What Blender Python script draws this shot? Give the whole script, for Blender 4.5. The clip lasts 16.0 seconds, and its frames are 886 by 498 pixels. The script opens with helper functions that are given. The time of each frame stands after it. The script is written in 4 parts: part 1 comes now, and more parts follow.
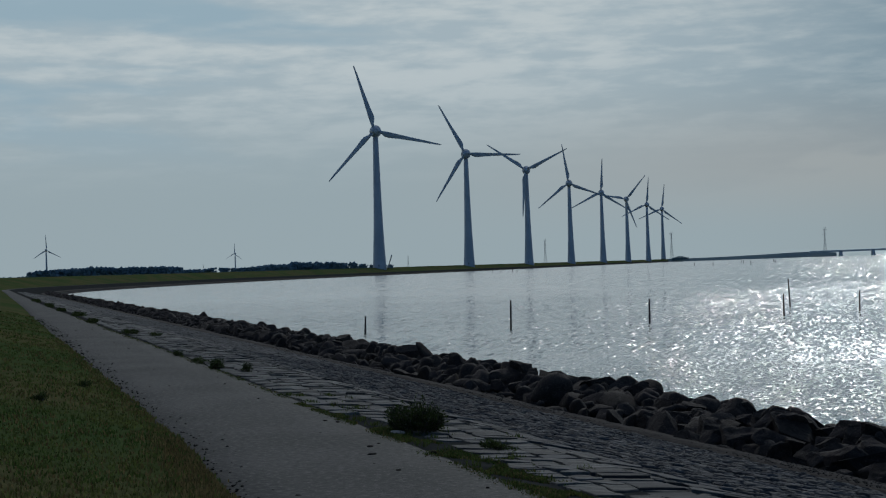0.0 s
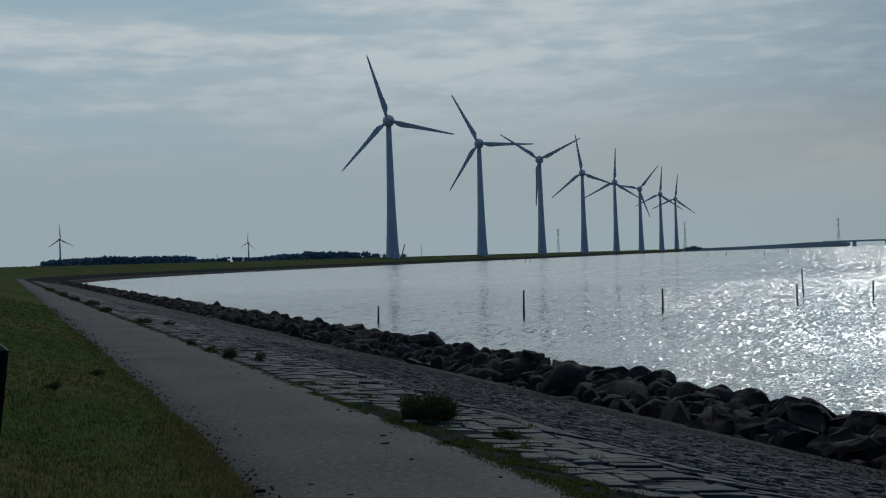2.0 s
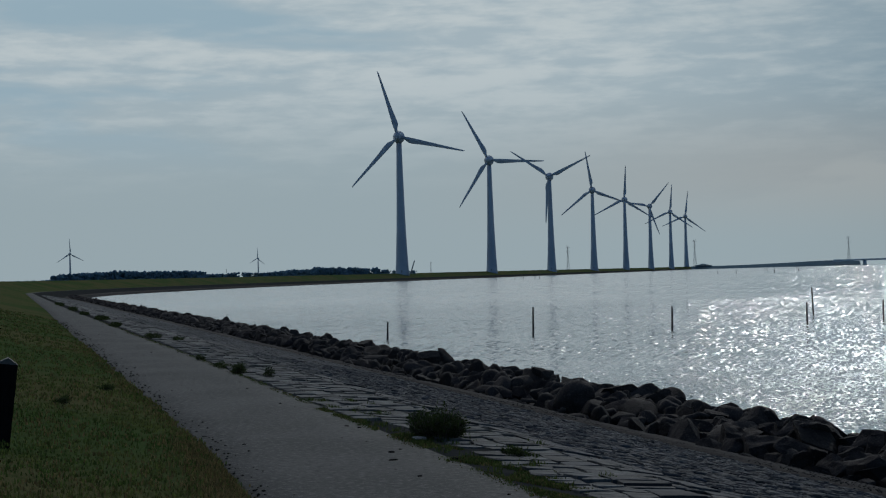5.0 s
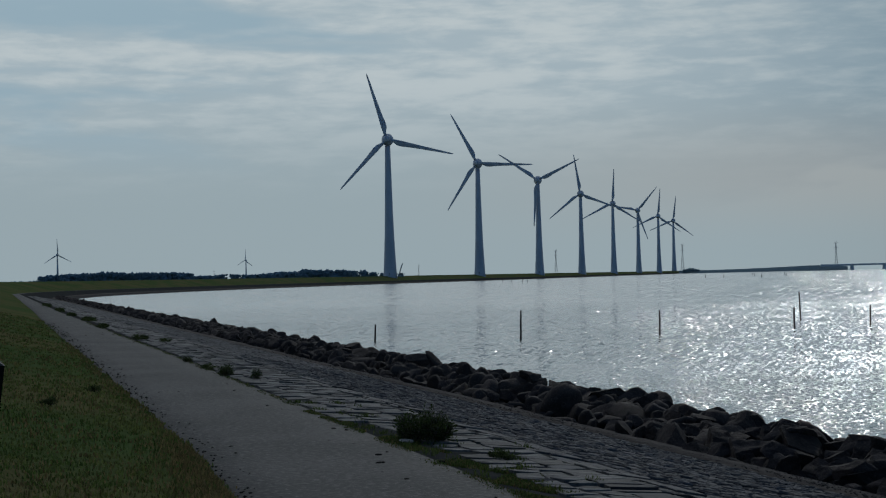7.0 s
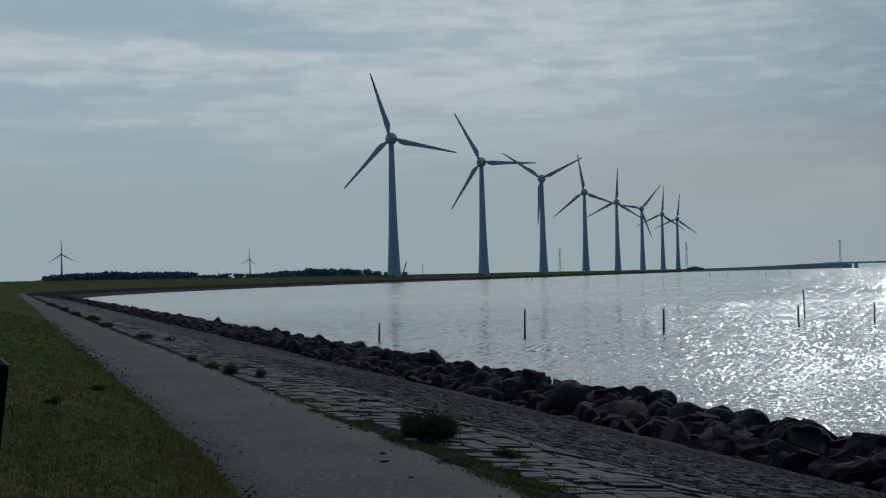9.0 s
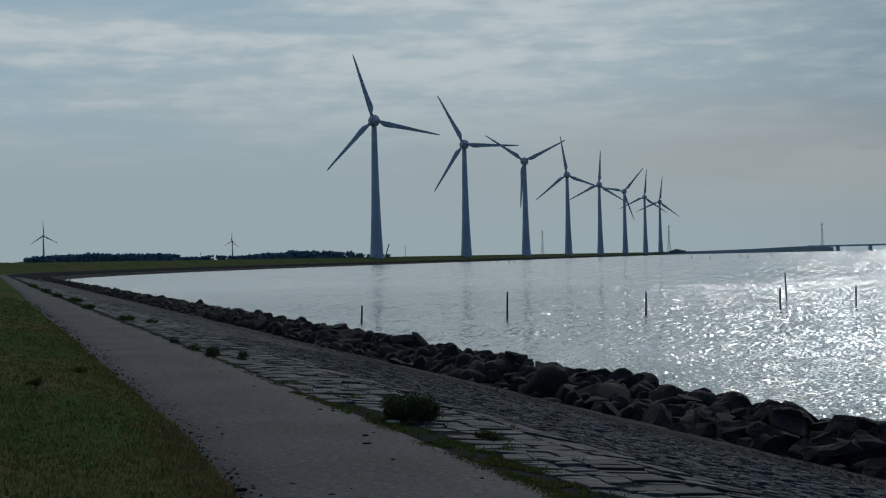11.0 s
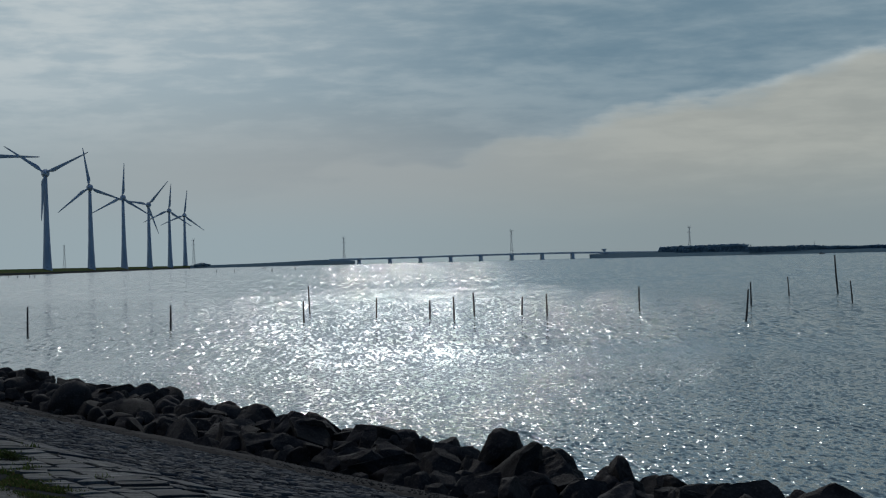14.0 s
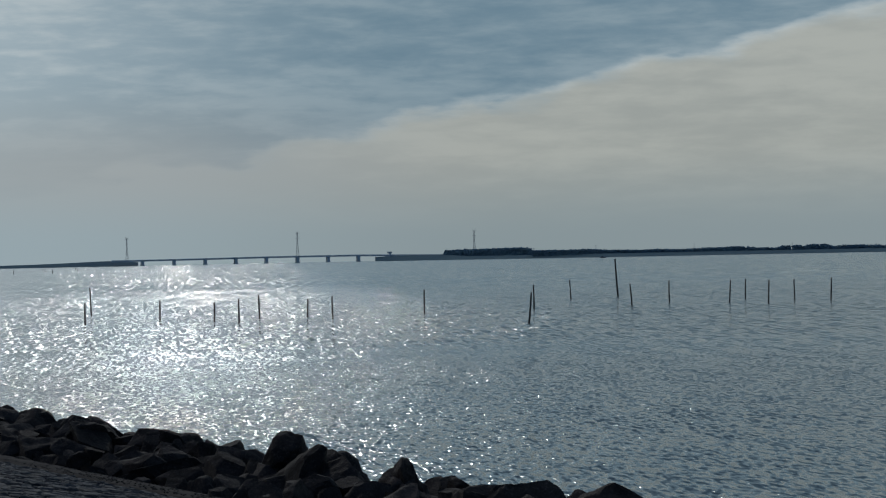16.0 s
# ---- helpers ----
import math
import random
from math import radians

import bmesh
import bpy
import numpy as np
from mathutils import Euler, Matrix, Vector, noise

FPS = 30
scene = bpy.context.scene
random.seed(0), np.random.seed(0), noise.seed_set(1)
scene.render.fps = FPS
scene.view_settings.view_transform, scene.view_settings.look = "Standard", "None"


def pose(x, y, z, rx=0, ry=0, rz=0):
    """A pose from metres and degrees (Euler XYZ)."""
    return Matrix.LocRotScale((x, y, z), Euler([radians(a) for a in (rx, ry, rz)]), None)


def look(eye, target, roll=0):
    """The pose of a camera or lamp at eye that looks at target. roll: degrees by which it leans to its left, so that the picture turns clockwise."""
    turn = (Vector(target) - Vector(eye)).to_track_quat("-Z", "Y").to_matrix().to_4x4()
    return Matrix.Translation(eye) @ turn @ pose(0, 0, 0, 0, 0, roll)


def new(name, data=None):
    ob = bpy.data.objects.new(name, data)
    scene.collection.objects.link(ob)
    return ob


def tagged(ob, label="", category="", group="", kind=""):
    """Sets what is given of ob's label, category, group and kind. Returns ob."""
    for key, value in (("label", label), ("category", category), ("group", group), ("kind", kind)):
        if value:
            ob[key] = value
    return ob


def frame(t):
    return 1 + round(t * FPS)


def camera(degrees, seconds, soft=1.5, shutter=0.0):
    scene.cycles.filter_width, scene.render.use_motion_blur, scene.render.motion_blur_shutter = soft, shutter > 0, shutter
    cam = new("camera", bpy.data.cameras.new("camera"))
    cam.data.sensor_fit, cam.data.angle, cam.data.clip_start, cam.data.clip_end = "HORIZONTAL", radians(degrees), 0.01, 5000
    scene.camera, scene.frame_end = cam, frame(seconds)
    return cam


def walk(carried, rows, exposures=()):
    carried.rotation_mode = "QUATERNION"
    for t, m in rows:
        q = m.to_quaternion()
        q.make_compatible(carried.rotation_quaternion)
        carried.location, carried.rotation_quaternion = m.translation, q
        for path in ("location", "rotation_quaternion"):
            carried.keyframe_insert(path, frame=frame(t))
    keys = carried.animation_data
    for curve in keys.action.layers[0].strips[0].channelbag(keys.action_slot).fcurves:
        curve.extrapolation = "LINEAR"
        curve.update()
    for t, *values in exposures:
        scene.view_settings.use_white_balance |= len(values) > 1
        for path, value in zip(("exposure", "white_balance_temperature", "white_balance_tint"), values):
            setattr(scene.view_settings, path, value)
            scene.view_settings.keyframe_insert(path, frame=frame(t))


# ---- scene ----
# The camera stands on the grass slope of a sea dyke and turns from the path towards the open water.
cam = camera(28.18, 16.0, soft=1.2)
EYE = (0.0, 0.0, 5.0)
ROWS = [
    (0.0, 0.596, 99.993, 6.033, -1.905),
    (0.5, 0.380, 99.995, 5.901, -1.540),
    (1.0, -0.301, 99.997, 5.716, -1.699),
    (1.5, -0.451, 99.997, 5.577, -1.839),
    (2.0, -0.164, 99.999, 5.469, -1.843),
    (2.5, 0.012, 99.999, 5.415, -1.832),
    (3.0, 0.073, 99.999, 5.438, -1.477),
    (3.5, -0.258, 99.998, 5.545, -1.323),
    (4.0, -0.510, 99.995, 5.900, -1.435),
    (6.5, -0.723, 99.985, 6.595, -1.569),
    (7.0, -0.000, 99.988, 6.564, -1.239),
    (7.5, 0.552, 99.987, 6.547, -1.210),
    (8.0, 0.308, 99.987, 6.562, -1.208),
    (8.5, -0.188, 99.987, 6.587, -1.378),
    (10.8, -0.095, 99.996, 5.560, -1.240),
    (11.0, 0.735, 99.996, 5.475, -1.241),
    (11.5, 5.763, 99.834, 5.246, -1.337),
    (12.0, 10.627, 99.428, 5.109, -1.492),
    (12.5, 15.246, 98.831, 5.068, -1.592),
    (13.0, 18.957, 98.186, 5.349, -1.581),
    (13.5, 23.142, 97.296, 5.542, -1.466),
    (14.0, 27.168, 96.254, 5.628, -1.413),
    (14.5, 29.980, 95.400, 5.322, -1.328),
    (15.0, 32.527, 94.562, 5.045, -1.155),
    (15.5, 35.802, 93.371, 5.299, -0.912),
    (16.0, 38.595, 92.251, 5.502, -1.142),
]
walk(cam, [(t, look(EYE, (x, y, z), roll)) for t, x, y, z, roll in ROWS])

# ---- light ----
SUN_AZ, SUN_EL = 14.5, 28.0     # degrees right of +y, and above the horizon
sun_way = Vector((math.sin(radians(SUN_AZ)) * math.cos(radians(SUN_EL)),
                  math.cos(radians(SUN_AZ)) * math.cos(radians(SUN_EL)), math.sin(radians(SUN_EL))))
sun = new("sun", bpy.data.lights.new("sun", "SUN"))
sun.data.energy, sun.data.angle, sun.data.color = 0.50, radians(0.6), (1.0, 0.98, 0.94)
sun.matrix_world = look(sun_way * 50, (0, 0, 0))


class Nodes:
    """Short-hand for building node trees."""

    def __init__(self, tree):
        self.tree = tree
        tree.nodes.clear()

    def add(self, kind):
        return self.tree.nodes.new(kind)

    def link(self, a, b):
        self.tree.links.new(a, b)

    def put(self, socket, value):
        if isinstance(value, bpy.types.NodeSocket):
            self.link(value, socket)
        else:
            socket.default_value = value

    def math(self, op, a, b=0.0, c=0.0, clamp=False):
        n = self.add("ShaderNodeMath")
        n.operation, n.use_clamp = op, clamp
        for i, v in enumerate((a, b, c)):
            self.put(n.inputs[i], v)
        return n.outputs[0]

    def vmath(self, op, a, b=(0, 0, 0), scale=None):
        n = self.add("ShaderNodeVectorMath")
        n.operation = op
        self.put(n.inputs[0], a)
        self.put(n.inputs[1], b)
        if scale is not None:
            self.put(n.inputs["Scale"], scale)
        return n.outputs["Value"] if op in ("DOT_PRODUCT", "LENGTH") else n.outputs[0]

    def noise(self, vector, scale, detail=3.0, rough=0.5, colour=False, distortion=0.0):
        n = self.add("ShaderNodeTexNoise")
        self.put(n.inputs["Vector"], vector)
        self.put(n.inputs["Scale"], scale)
        n.inputs["Detail"].default_value = detail
        n.inputs["Roughness"].default_value = rough
        n.inputs["Distortion"].default_value = distortion
        return n.outputs["Color"] if colour else n.outputs["Fac"]

    def smooth(self, value, low, high, to_low=0.0, to_high=1.0):
        n = self.add("ShaderNodeMapRange")
        n.interpolation_type = "SMOOTHSTEP"
        for i, v in enumerate((value, low, high, to_low, to_high)):
            self.put(n.inputs[i], v)
        return n.outputs[0]

    def mix(self, fac, a, b, mode="MIX"):
        n = self.add("ShaderNodeMix")
        n.data_type, n.blend_type = "RGBA", mode
        self.put(n.inputs[0], fac)
        for i, v in ((6, a), (7, b)):
            self.put(n.inputs[i], (*v, 1.0) if isinstance(v, tuple) and len(v) == 3 else v)
        return n.outputs[2]

    def xyz(self, x, y, z):
        n = self.add("ShaderNodeCombineXYZ")
        for i, v in enumerate((x, y, z)):
            self.put(n.inputs[i], v)
        return n.outputs[0]

    def split(self, v):
        n = self.add("ShaderNodeSeparateXYZ")
        self.put(n.inputs[0], v)
        return n.outputs


def build_sky():
    world = bpy.data.worlds.new("sky")
    scene.world = world
    world.use_nodes = True
    k = Nodes(world.node_tree)
    way = k.add("ShaderNodeTexCoord").outputs["Generated"]
    x, y, z = k.split(way)
    sky = k.add("ShaderNodeTexSky")
    sky.sky_type, sky.sun_disc = "NISHITA", False
    sky.sun_elevation, sky.sun_rotation = radians(SUN_EL), radians(SUN_AZ)
    sky.air_density, sky.dust_density, sky.ozone_density = 1.0, 0.6, 1.4
    clear = k.mix(1.0, sky.outputs[0], (SKY_GAIN * 0.72, SKY_GAIN, SKY_GAIN * 1.30), "MULTIPLY")
    az = k.math("MULTIPLY", k.math("ARCTAN2", x, y), 57.29578)
    el = k.math("MULTIPLY", k.math("ARCSINE", z), 57.29578)
    # thin, streaked cloud: degrees across, stretched along the horizon
    lay = k.xyz(k.math("MULTIPLY", az, 0.16), k.math("ADD", k.math("MULTIPLY", el, 0.95), k.math("MULTIPLY", az, 0.03)), 3.0)
    broad = k.noise(lay, 0.55, 4.0, 0.5, distortion=0.15)
    fine = k.noise(k.xyz(k.math("MULTIPLY", az, 0.42), k.math("MULTIPLY", el, 1.9), 9.0), 1.0, 7.0, 0.58, distortion=0.15)
    streak = k.math("ADD", k.math("MULTIPLY", broad, 0.5), k.math("MULTIPLY", fine, 0.5))
    high = k.smooth(el, 2.2, 7.5)
    veil = k.mix(high, k.mix(k.smooth(az, 8.0, 26.0), HAZE, HAZE_EAST), VEIL)
    bright = k.math("MULTIPLY", k.smooth(streak, 0.44, 0.62), high)
    cloud = k.mix(k.math("MULTIPLY", bright, 0.85), veil, WHITE)
    # blue gaps between the streaks on the clear side
    gap = k.math("MULTIPLY", k.smooth(broad, 0.52, 0.40), k.math("MULTIPLY", k.smooth(az, 2.0, -6.0), k.smooth(el, 3.0, 6.0)))
    cloud = k.mix(k.math("MULTIPLY", gap, 0.8), cloud, GAP)
    # the heavy sheet whose ragged edge climbs away from the sun, and the cream light under it
    edge = k.math("SUBTRACT", el, k.math("ADD", k.math("MULTIPLY", az, 0.20), 0.05))
    lobes = k.noise(k.xyz(k.math("MULTIPLY", az, 0.26), k.math("MULTIPLY", el, 0.8), 5.0), 1.0, 5.0, 0.5)
    edge = k.math("ADD", edge, k.math("MULTIPLY", k.math("SUBTRACT", lobes, 0.60), 2.3))
    side = k.smooth(az, 12.0, 24.0)
    under = k.math("MULTIPLY", k.smooth(edge, 0.25, -0.6), side)
    under = k.math("MULTIPLY", under, k.smooth(el, 0.5, 3.6))
    cream = k.mix(k.smooth(streak, 0.36, 0.62), CREAM_DIM, CREAM)
    cloud = k.mix(k.math("MULTIPLY", under, 0.95), cloud, cream)
    sheet = k.math("MULTIPLY", k.smooth(edge, -0.2, 0.25), k.smooth(az, 4.0, 22.0))
    dark = k.mix(k.smooth(streak, 0.35, 0.65), SHEET, SHEET_LIGHT)
    cloud = k.mix(k.math("MULTIPLY", sheet, 0.9), cloud, dark)
    # the warm glow low under the sun
    glow = k.math("MULTIPLY", k.smooth(k.math("ABSOLUTE", k.math("SUBTRACT", az, 12.0)), 16.0, 0.0),
                  k.math("MULTIPLY", k.smooth(el, 0.5, 3.0), k.smooth(el, 6.0, 3.0)))
    cloud = k.mix(k.math("MULTIPLY", glow, 0.55), cloud, BLUSH)
    # the veil grows brighter overhead and round the sun
    near_sun = k.smooth(k.vmath("DOT_PRODUCT", way, tuple(sun_way)), 0.955, 0.995)
    thin = k.smooth(az, 17.0, 1.0)
    lift = k.math("MULTIPLY", k.smooth(el, 8.5, 18.0), k.math("ADD", 0.42, k.math("MULTIPLY", thin, 0.70)))
    gain = k.math("ADD", 1.0, k.math("ADD", lift, k.math("MULTIPLY", near_sun, 0.8)))
    cloud = k.mix(k.math("MULTIPLY", k.smooth(el, 8.5, 16.0, 0.0, 0.65), thin), cloud, ALOFT)
    cloud = k.mix(1.0, cloud, k.xyz(gain, gain, gain), "MULTIPLY")
    # the cloud lies on the sunny side only; the sky behind is clear and blue
    front = k.smooth(y, -0.25, 0.55)
    overhead = k.smooth(z, 0.75, 0.3)
    full = k.mix(k.math("MULTIPLY", front, k.math("ADD", k.math("MULTIPLY", overhead, 0.6), 0.4)), clear, cloud)
    back = k.add("ShaderNodeBackground")
    k.link(full, back.inputs[0])
    back.inputs[1].default_value = 1.0
    k.link(back.outputs[0], k.add("ShaderNodeOutputWorld").inputs[0])


SKY_GAIN = 0.053
HAZE, VEIL, WHITE = (0.300, 0.375, 0.410), (0.355, 0.440, 0.49), (0.50, 0.56, 0.58)
HAZE_EAST = (0.240, 0.295, 0.315)
GAP, CREAM = (0.27, 0.39, 0.47), (0.382, 0.405, 0.380)
ALOFT = (0.46, 0.48, 0.485)
BLUSH = (0.355, 0.365, 0.360)
CREAM_DIM = (0.320, 0.345, 0.330)
SHEET, SHEET_LIGHT = (0.120, 0.205, 0.272), (0.215, 0.30, 0.355)
build_sky()


# ---- materials ----
def material(name, paint, thin=0.0):
    """thin: the share of light that passes through, for leaves and blades."""
    m = bpy.data.materials.new(name)
    m.use_nodes = True
    k = Nodes(m.node_tree)
    shader = k.add("ShaderNodeBsdfPrincipled")
    out = k.add("ShaderNodeOutputMaterial")
    paint(k, shader.inputs)
    if thin:
        through_leaf, both = k.add("ShaderNodeBsdfTranslucent"), k.add("ShaderNodeMixShader")
        k.link(shader.inputs["Base Color"].links[0].from_socket, through_leaf.inputs[0])
        both.inputs[0].default_value = thin
        k.link(shader.outputs[0], both.inputs[1])
        k.link(through_leaf.outputs[0], both.inputs[2])
        k.link(both.outputs[0], out.inputs[0])
    else:
        k.link(shader.outputs[0], out.inputs[0])
    return m


def bump(k, ins, height, strength, distance):
    b = k.add("ShaderNodeBump")
    b.inputs["Strength"].default_value, b.inputs["Distance"].default_value = strength, distance
    k.link(height, b.inputs["Height"])
    k.link(b.outputs[0], ins["Normal"])


def spotted(a, b, c, scale, rough, relief=0.01, per_object=0.0, per_island=0.0, metal=0.0, spec=0.5, stretch=(1, 1, 1)):
    """Three colours by noise at two scales, with fine relief; brightness may vary from piece to piece."""
    def paint(k, ins):
        at = k.vmath("MULTIPLY", k.add("ShaderNodeTexCoord").outputs["Object"], stretch)
        big = k.noise(at, scale, 4.0, 0.55)
        small = k.noise(at, scale * 9.0, 4.0, 0.6)
        col = k.mix(k.smooth(big, 0.38, 0.64), a, b)
        col = k.mix(k.math("MULTIPLY", k.smooth(small, 0.5, 0.72), 0.7), col, c)
        if per_object or per_island:
            r = k.add("ShaderNodeObjectInfo").outputs["Random"] if per_object else k.add("ShaderNodeNewGeometry").outputs["Random Per Island"]
            amount = per_object or per_island
            f = k.math("ADD", 1.0 - amount / 2, k.math("MULTIPLY", r, amount))
            col = k.mix(1.0, col, k.xyz(f, f, f), "MULTIPLY")
        k.put(ins["Base Color"], col)
        k.put(ins["Roughness"], k.math("ADD", rough - 0.08, k.math("MULTIPLY", small, 0.16)))
        ins["Metallic"].default_value = metal
        ins["Specular IOR Level"].default_value = spec
        bump(k, ins, k.math("ADD", big, k.math("MULTIPLY", small, 0.4)), 0.7, relief)
    return paint


def paint_water(k, ins):
    at = k.add("ShaderNodeNewGeometry").outputs["Position"]
    # wind waves run with the wind towards WIND; chop near the dyke, longer waves where the water is open
    c, s = math.cos(radians(WIND)), math.sin(radians(WIND))
    x, y, z = k.split(at)
    u = k.math("SUBTRACT", k.math("MULTIPLY", x, c), k.math("MULTIPLY", y, s))
    v = k.math("ADD", k.math("MULTIPLY", y, c), k.math("MULTIPLY", x, s))
    half = (0.5, 0.5, 0.5)

    def chop(across, along, lift, detail=0.0):
        return k.vmath("SUBTRACT", k.noise(k.xyz(k.math("MULTIPLY", u, across), k.math("MULTIPLY", v, along), lift), 1.0, detail, 0.55, True), half)

    away = k.vmath("LENGTH", at)
    near = k.vmath("ADD", k.vmath("SCALE", chop(7.0, 2.2, 0.0), scale=WAVE[1]), k.vmath("SCALE", chop(13.0, 4.0, 4.0), scale=WAVE[2]))
    middle = k.vmath("ADD", k.vmath("SCALE", chop(4.6, 0.5, 7.0), scale=WAVE[1]), k.vmath("SCALE", chop(8.5, 0.95, 9.0), scale=WAVE[2]))
    open_sea = k.vmath("ADD", k.vmath("SCALE", chop(1.9, 0.085, 12.0), scale=WAVE[1]), k.vmath("SCALE", chop(3.6, 0.15, 15.0), scale=WAVE[2]))
    waves = k.mix(k.smooth(away, 70.0, 125.0), near, middle)
    waves = k.mix(k.smooth(away, 240.0, 460.0), waves, open_sea)
    swell = k.vmath("SCALE", chop(0.8, 0.16, 1.0), scale=WAVE[0])
    gust = k.smooth(k.noise(k.xyz(k.math("MULTIPLY", u, 0.012), k.math("MULTIPLY", v, 0.03), 2.0), 1.0, 3.0, 0.5), 0.35, 0.65, 0.86, 1.14)
    gust = k.math("MULTIPLY", gust, k.smooth(away, 90.0, 420.0, 1.0, CALM))
    slope = k.vmath("MULTIPLY", k.vmath("ADD", k.vmath("SCALE", k.vmath("ADD", waves, swell), scale=gust), (-LEE * s, -LEE * c, 0.0)), (1.06, 1.0, 0.0))
    k.link(k.vmath("NORMALIZE", k.vmath("ADD", slope, (0, 0, 1))), ins["Normal"])
    k.put(ins["Base Color"], (0.165, 0.205, 0.190, 1))
    ins["Roughness"].default_value = 0.10
    ins["IOR"].default_value = 1.33


WIND = 14.0      # degrees right of +y
WAVE = (0.20, 1.04, 0.70)
CALM = 0.42
LEE = 0.086      # the waves' steeper faces look towards the dyke
WATER = material("sea_water", paint_water)


def paint_grass_ground(k, ins):
    at = k.add("ShaderNodeNewGeometry").outputs["Position"]
    big = k.noise(at, 0.09, 4.0, 0.55)
    mid = k.noise(at, 0.9, 4.0, 0.6)
    small = k.noise(at, 14.0, 4.0, 0.65)
    col = k.mix(k.smooth(big, 0.4, 0.6), (0.070, 0.100, 0.036), (0.118, 0.108, 0.048))
    col = k.mix(k.math("MULTIPLY", k.smooth(mid, 0.5, 0.7), 0.7), col, (0.053, 0.074, 0.023))
    col = k.mix(k.math("MULTIPLY", k.smooth(small, 0.45, 0.75), 0.35), col, (0.10, 0.098, 0.05))
    k.put(ins["Base Color"], col)
    ins["Roughness"].default_value = 0.9
    ins["Specular IOR Level"].default_value = 0.0
    bump(k, ins, k.math("ADD", mid, small), 0.9, 0.05)


GRASS_GROUND = material("dyke_grass", paint_grass_ground)


def paint_road(k, ins):
    at = k.add("ShaderNodeNewGeometry").outputs["Position"]
    big = k.noise(at, 0.35, 4.0, 0.55)
    grit = k.noise(at, 38.0, 3.0, 0.7)
    chip = k.add("ShaderNodeTexVoronoi")
    k.put(chip.inputs["Vector"], at)
    chip.inputs["Scale"].default_value = 26.0
    mid = k.noise(at, 10.0, 4.0, 0.75)
    col = k.mix(k.smooth(big, 0.35, 0.68), (0.060, 0.057, 0.052), (0.086, 0.080, 0.073))
    col = k.mix(k.math("MULTIPLY", k.smooth(mid, 0.52, 0.64), 0.9), col, (0.140, 0.129, 0.117))
    col = k.mix(k.math("MULTIPLY", k.smooth(mid, 0.48, 0.36), 0.85), col, (0.036, 0.034, 0.031))
    col = k.mix(k.math("MULTIPLY", k.smooth(grit, 0.55, 0.75), 0.6), col, (0.12, 0.115, 0.11))
    col = k.mix(k.smooth(chip.outputs["Distance"], 0.22, 0.06), col, (0.20, 0.195, 0.185))
    k.put(ins["Base Color"], col)
    ins["Roughness"].default_value = 0.85
    ins["Specular IOR Level"].default_value = 0.08
    bump(k, ins, k.math("ADD", grit, chip.outputs["Distance"]), 0.35, 0.008)


ROAD = material("gritty_asphalt", paint_road)
BED = material("joint_soil", spotted((0.036, 0.036, 0.035), (0.052, 0.051, 0.046), (0.04, 0.044, 0.028), 1.2, 0.95, 0.02, spec=0.0))
SLAB = material("pale_setting_stone", spotted((0.050, 0.050, 0.049), (0.108, 0.104, 0.096), (0.026, 0.026, 0.026), 3.5, 0.8, 0.025, per_object=0.8, spec=0.15))
SLAB_STUFF = material("pale_setting_stone_rest", spotted((0.050, 0.050, 0.049), (0.108, 0.104, 0.096), (0.026, 0.026, 0.026), 3.5, 0.8, 0.025, per_island=0.8, spec=0.15))
BASALT = material("dark_setting_stone", spotted((0.031, 0.033, 0.037), (0.049, 0.050, 0.053), (0.072, 0.071, 0.068), 3.0, 0.8, 0.012, per_island=0.9, spec=0.12))
TOE = material("weathered_concrete", spotted((0.050, 0.043, 0.038), (0.076, 0.066, 0.058), (0.030, 0.027, 0.025), 1.5, 0.9, 0.02, spec=0.02))
ROCK = material("basalt_boulder", spotted((0.025, 0.0195, 0.017), (0.040, 0.031, 0.027), (0.078, 0.060, 0.050), 2.2, 0.85, 0.07, per_object=0.7, spec=0.1))
ROCK_STUFF = material("basalt_boulder_rest", spotted((0.025, 0.0195, 0.017), (0.040, 0.031, 0.027), (0.078, 0.060, 0.050), 2.2, 0.85, 0.07, per_island=0.7, spec=0.1))
RUBBLE = material("dark_rubble", spotted((0.026, 0.026, 0.027), (0.042, 0.040, 0.038), (0.055, 0.05, 0.045), 2.0, 0.9, 0.05, spec=0.02))
TIMBER = material("wet_timber", spotted((0.020, 0.016, 0.013), (0.040, 0.032, 0.026), (0.07, 0.06, 0.05), 3.0, 0.75, 0.01, stretch=(4, 4, 0.5)))
POST = material("tarred_post_wood", spotted((0.006, 0.0055, 0.005), (0.010, 0.009, 0.008), (0.02, 0.018, 0.016), 4.0, 0.9, 0.01, spec=0.05, stretch=(4, 4, 0.5)))
WOOD_CUT = material("pale_cut_wood", spotted((0.07, 0.065, 0.058), (0.10, 0.095, 0.085), (0.05, 0.045, 0.04), 9.0, 0.8, 0.004))
# grey turbine coatings; the blue tint stands in for haze over the distance
SHELL = material("hazy_turbine_coating", spotted((0.34, 0.38, 0.44), (0.39, 0.43, 0.49), (0.30, 0.34, 0.40), 0.06, 0.8, 0.01, spec=0.15))
BLADE = material("hazy_blade_coating", spotted((0.35, 0.38, 0.43), (0.40, 0.43, 0.48), (0.31, 0.34, 0.39), 0.12, 0.75, 0.005, spec=0.15))
STEEL = material("galvanised_steel", spotted((0.22, 0.23, 0.24), (0.30, 0.31, 0.32), (0.16, 0.17, 0.18), 0.3, 0.6, 0.01, metal=0.3))
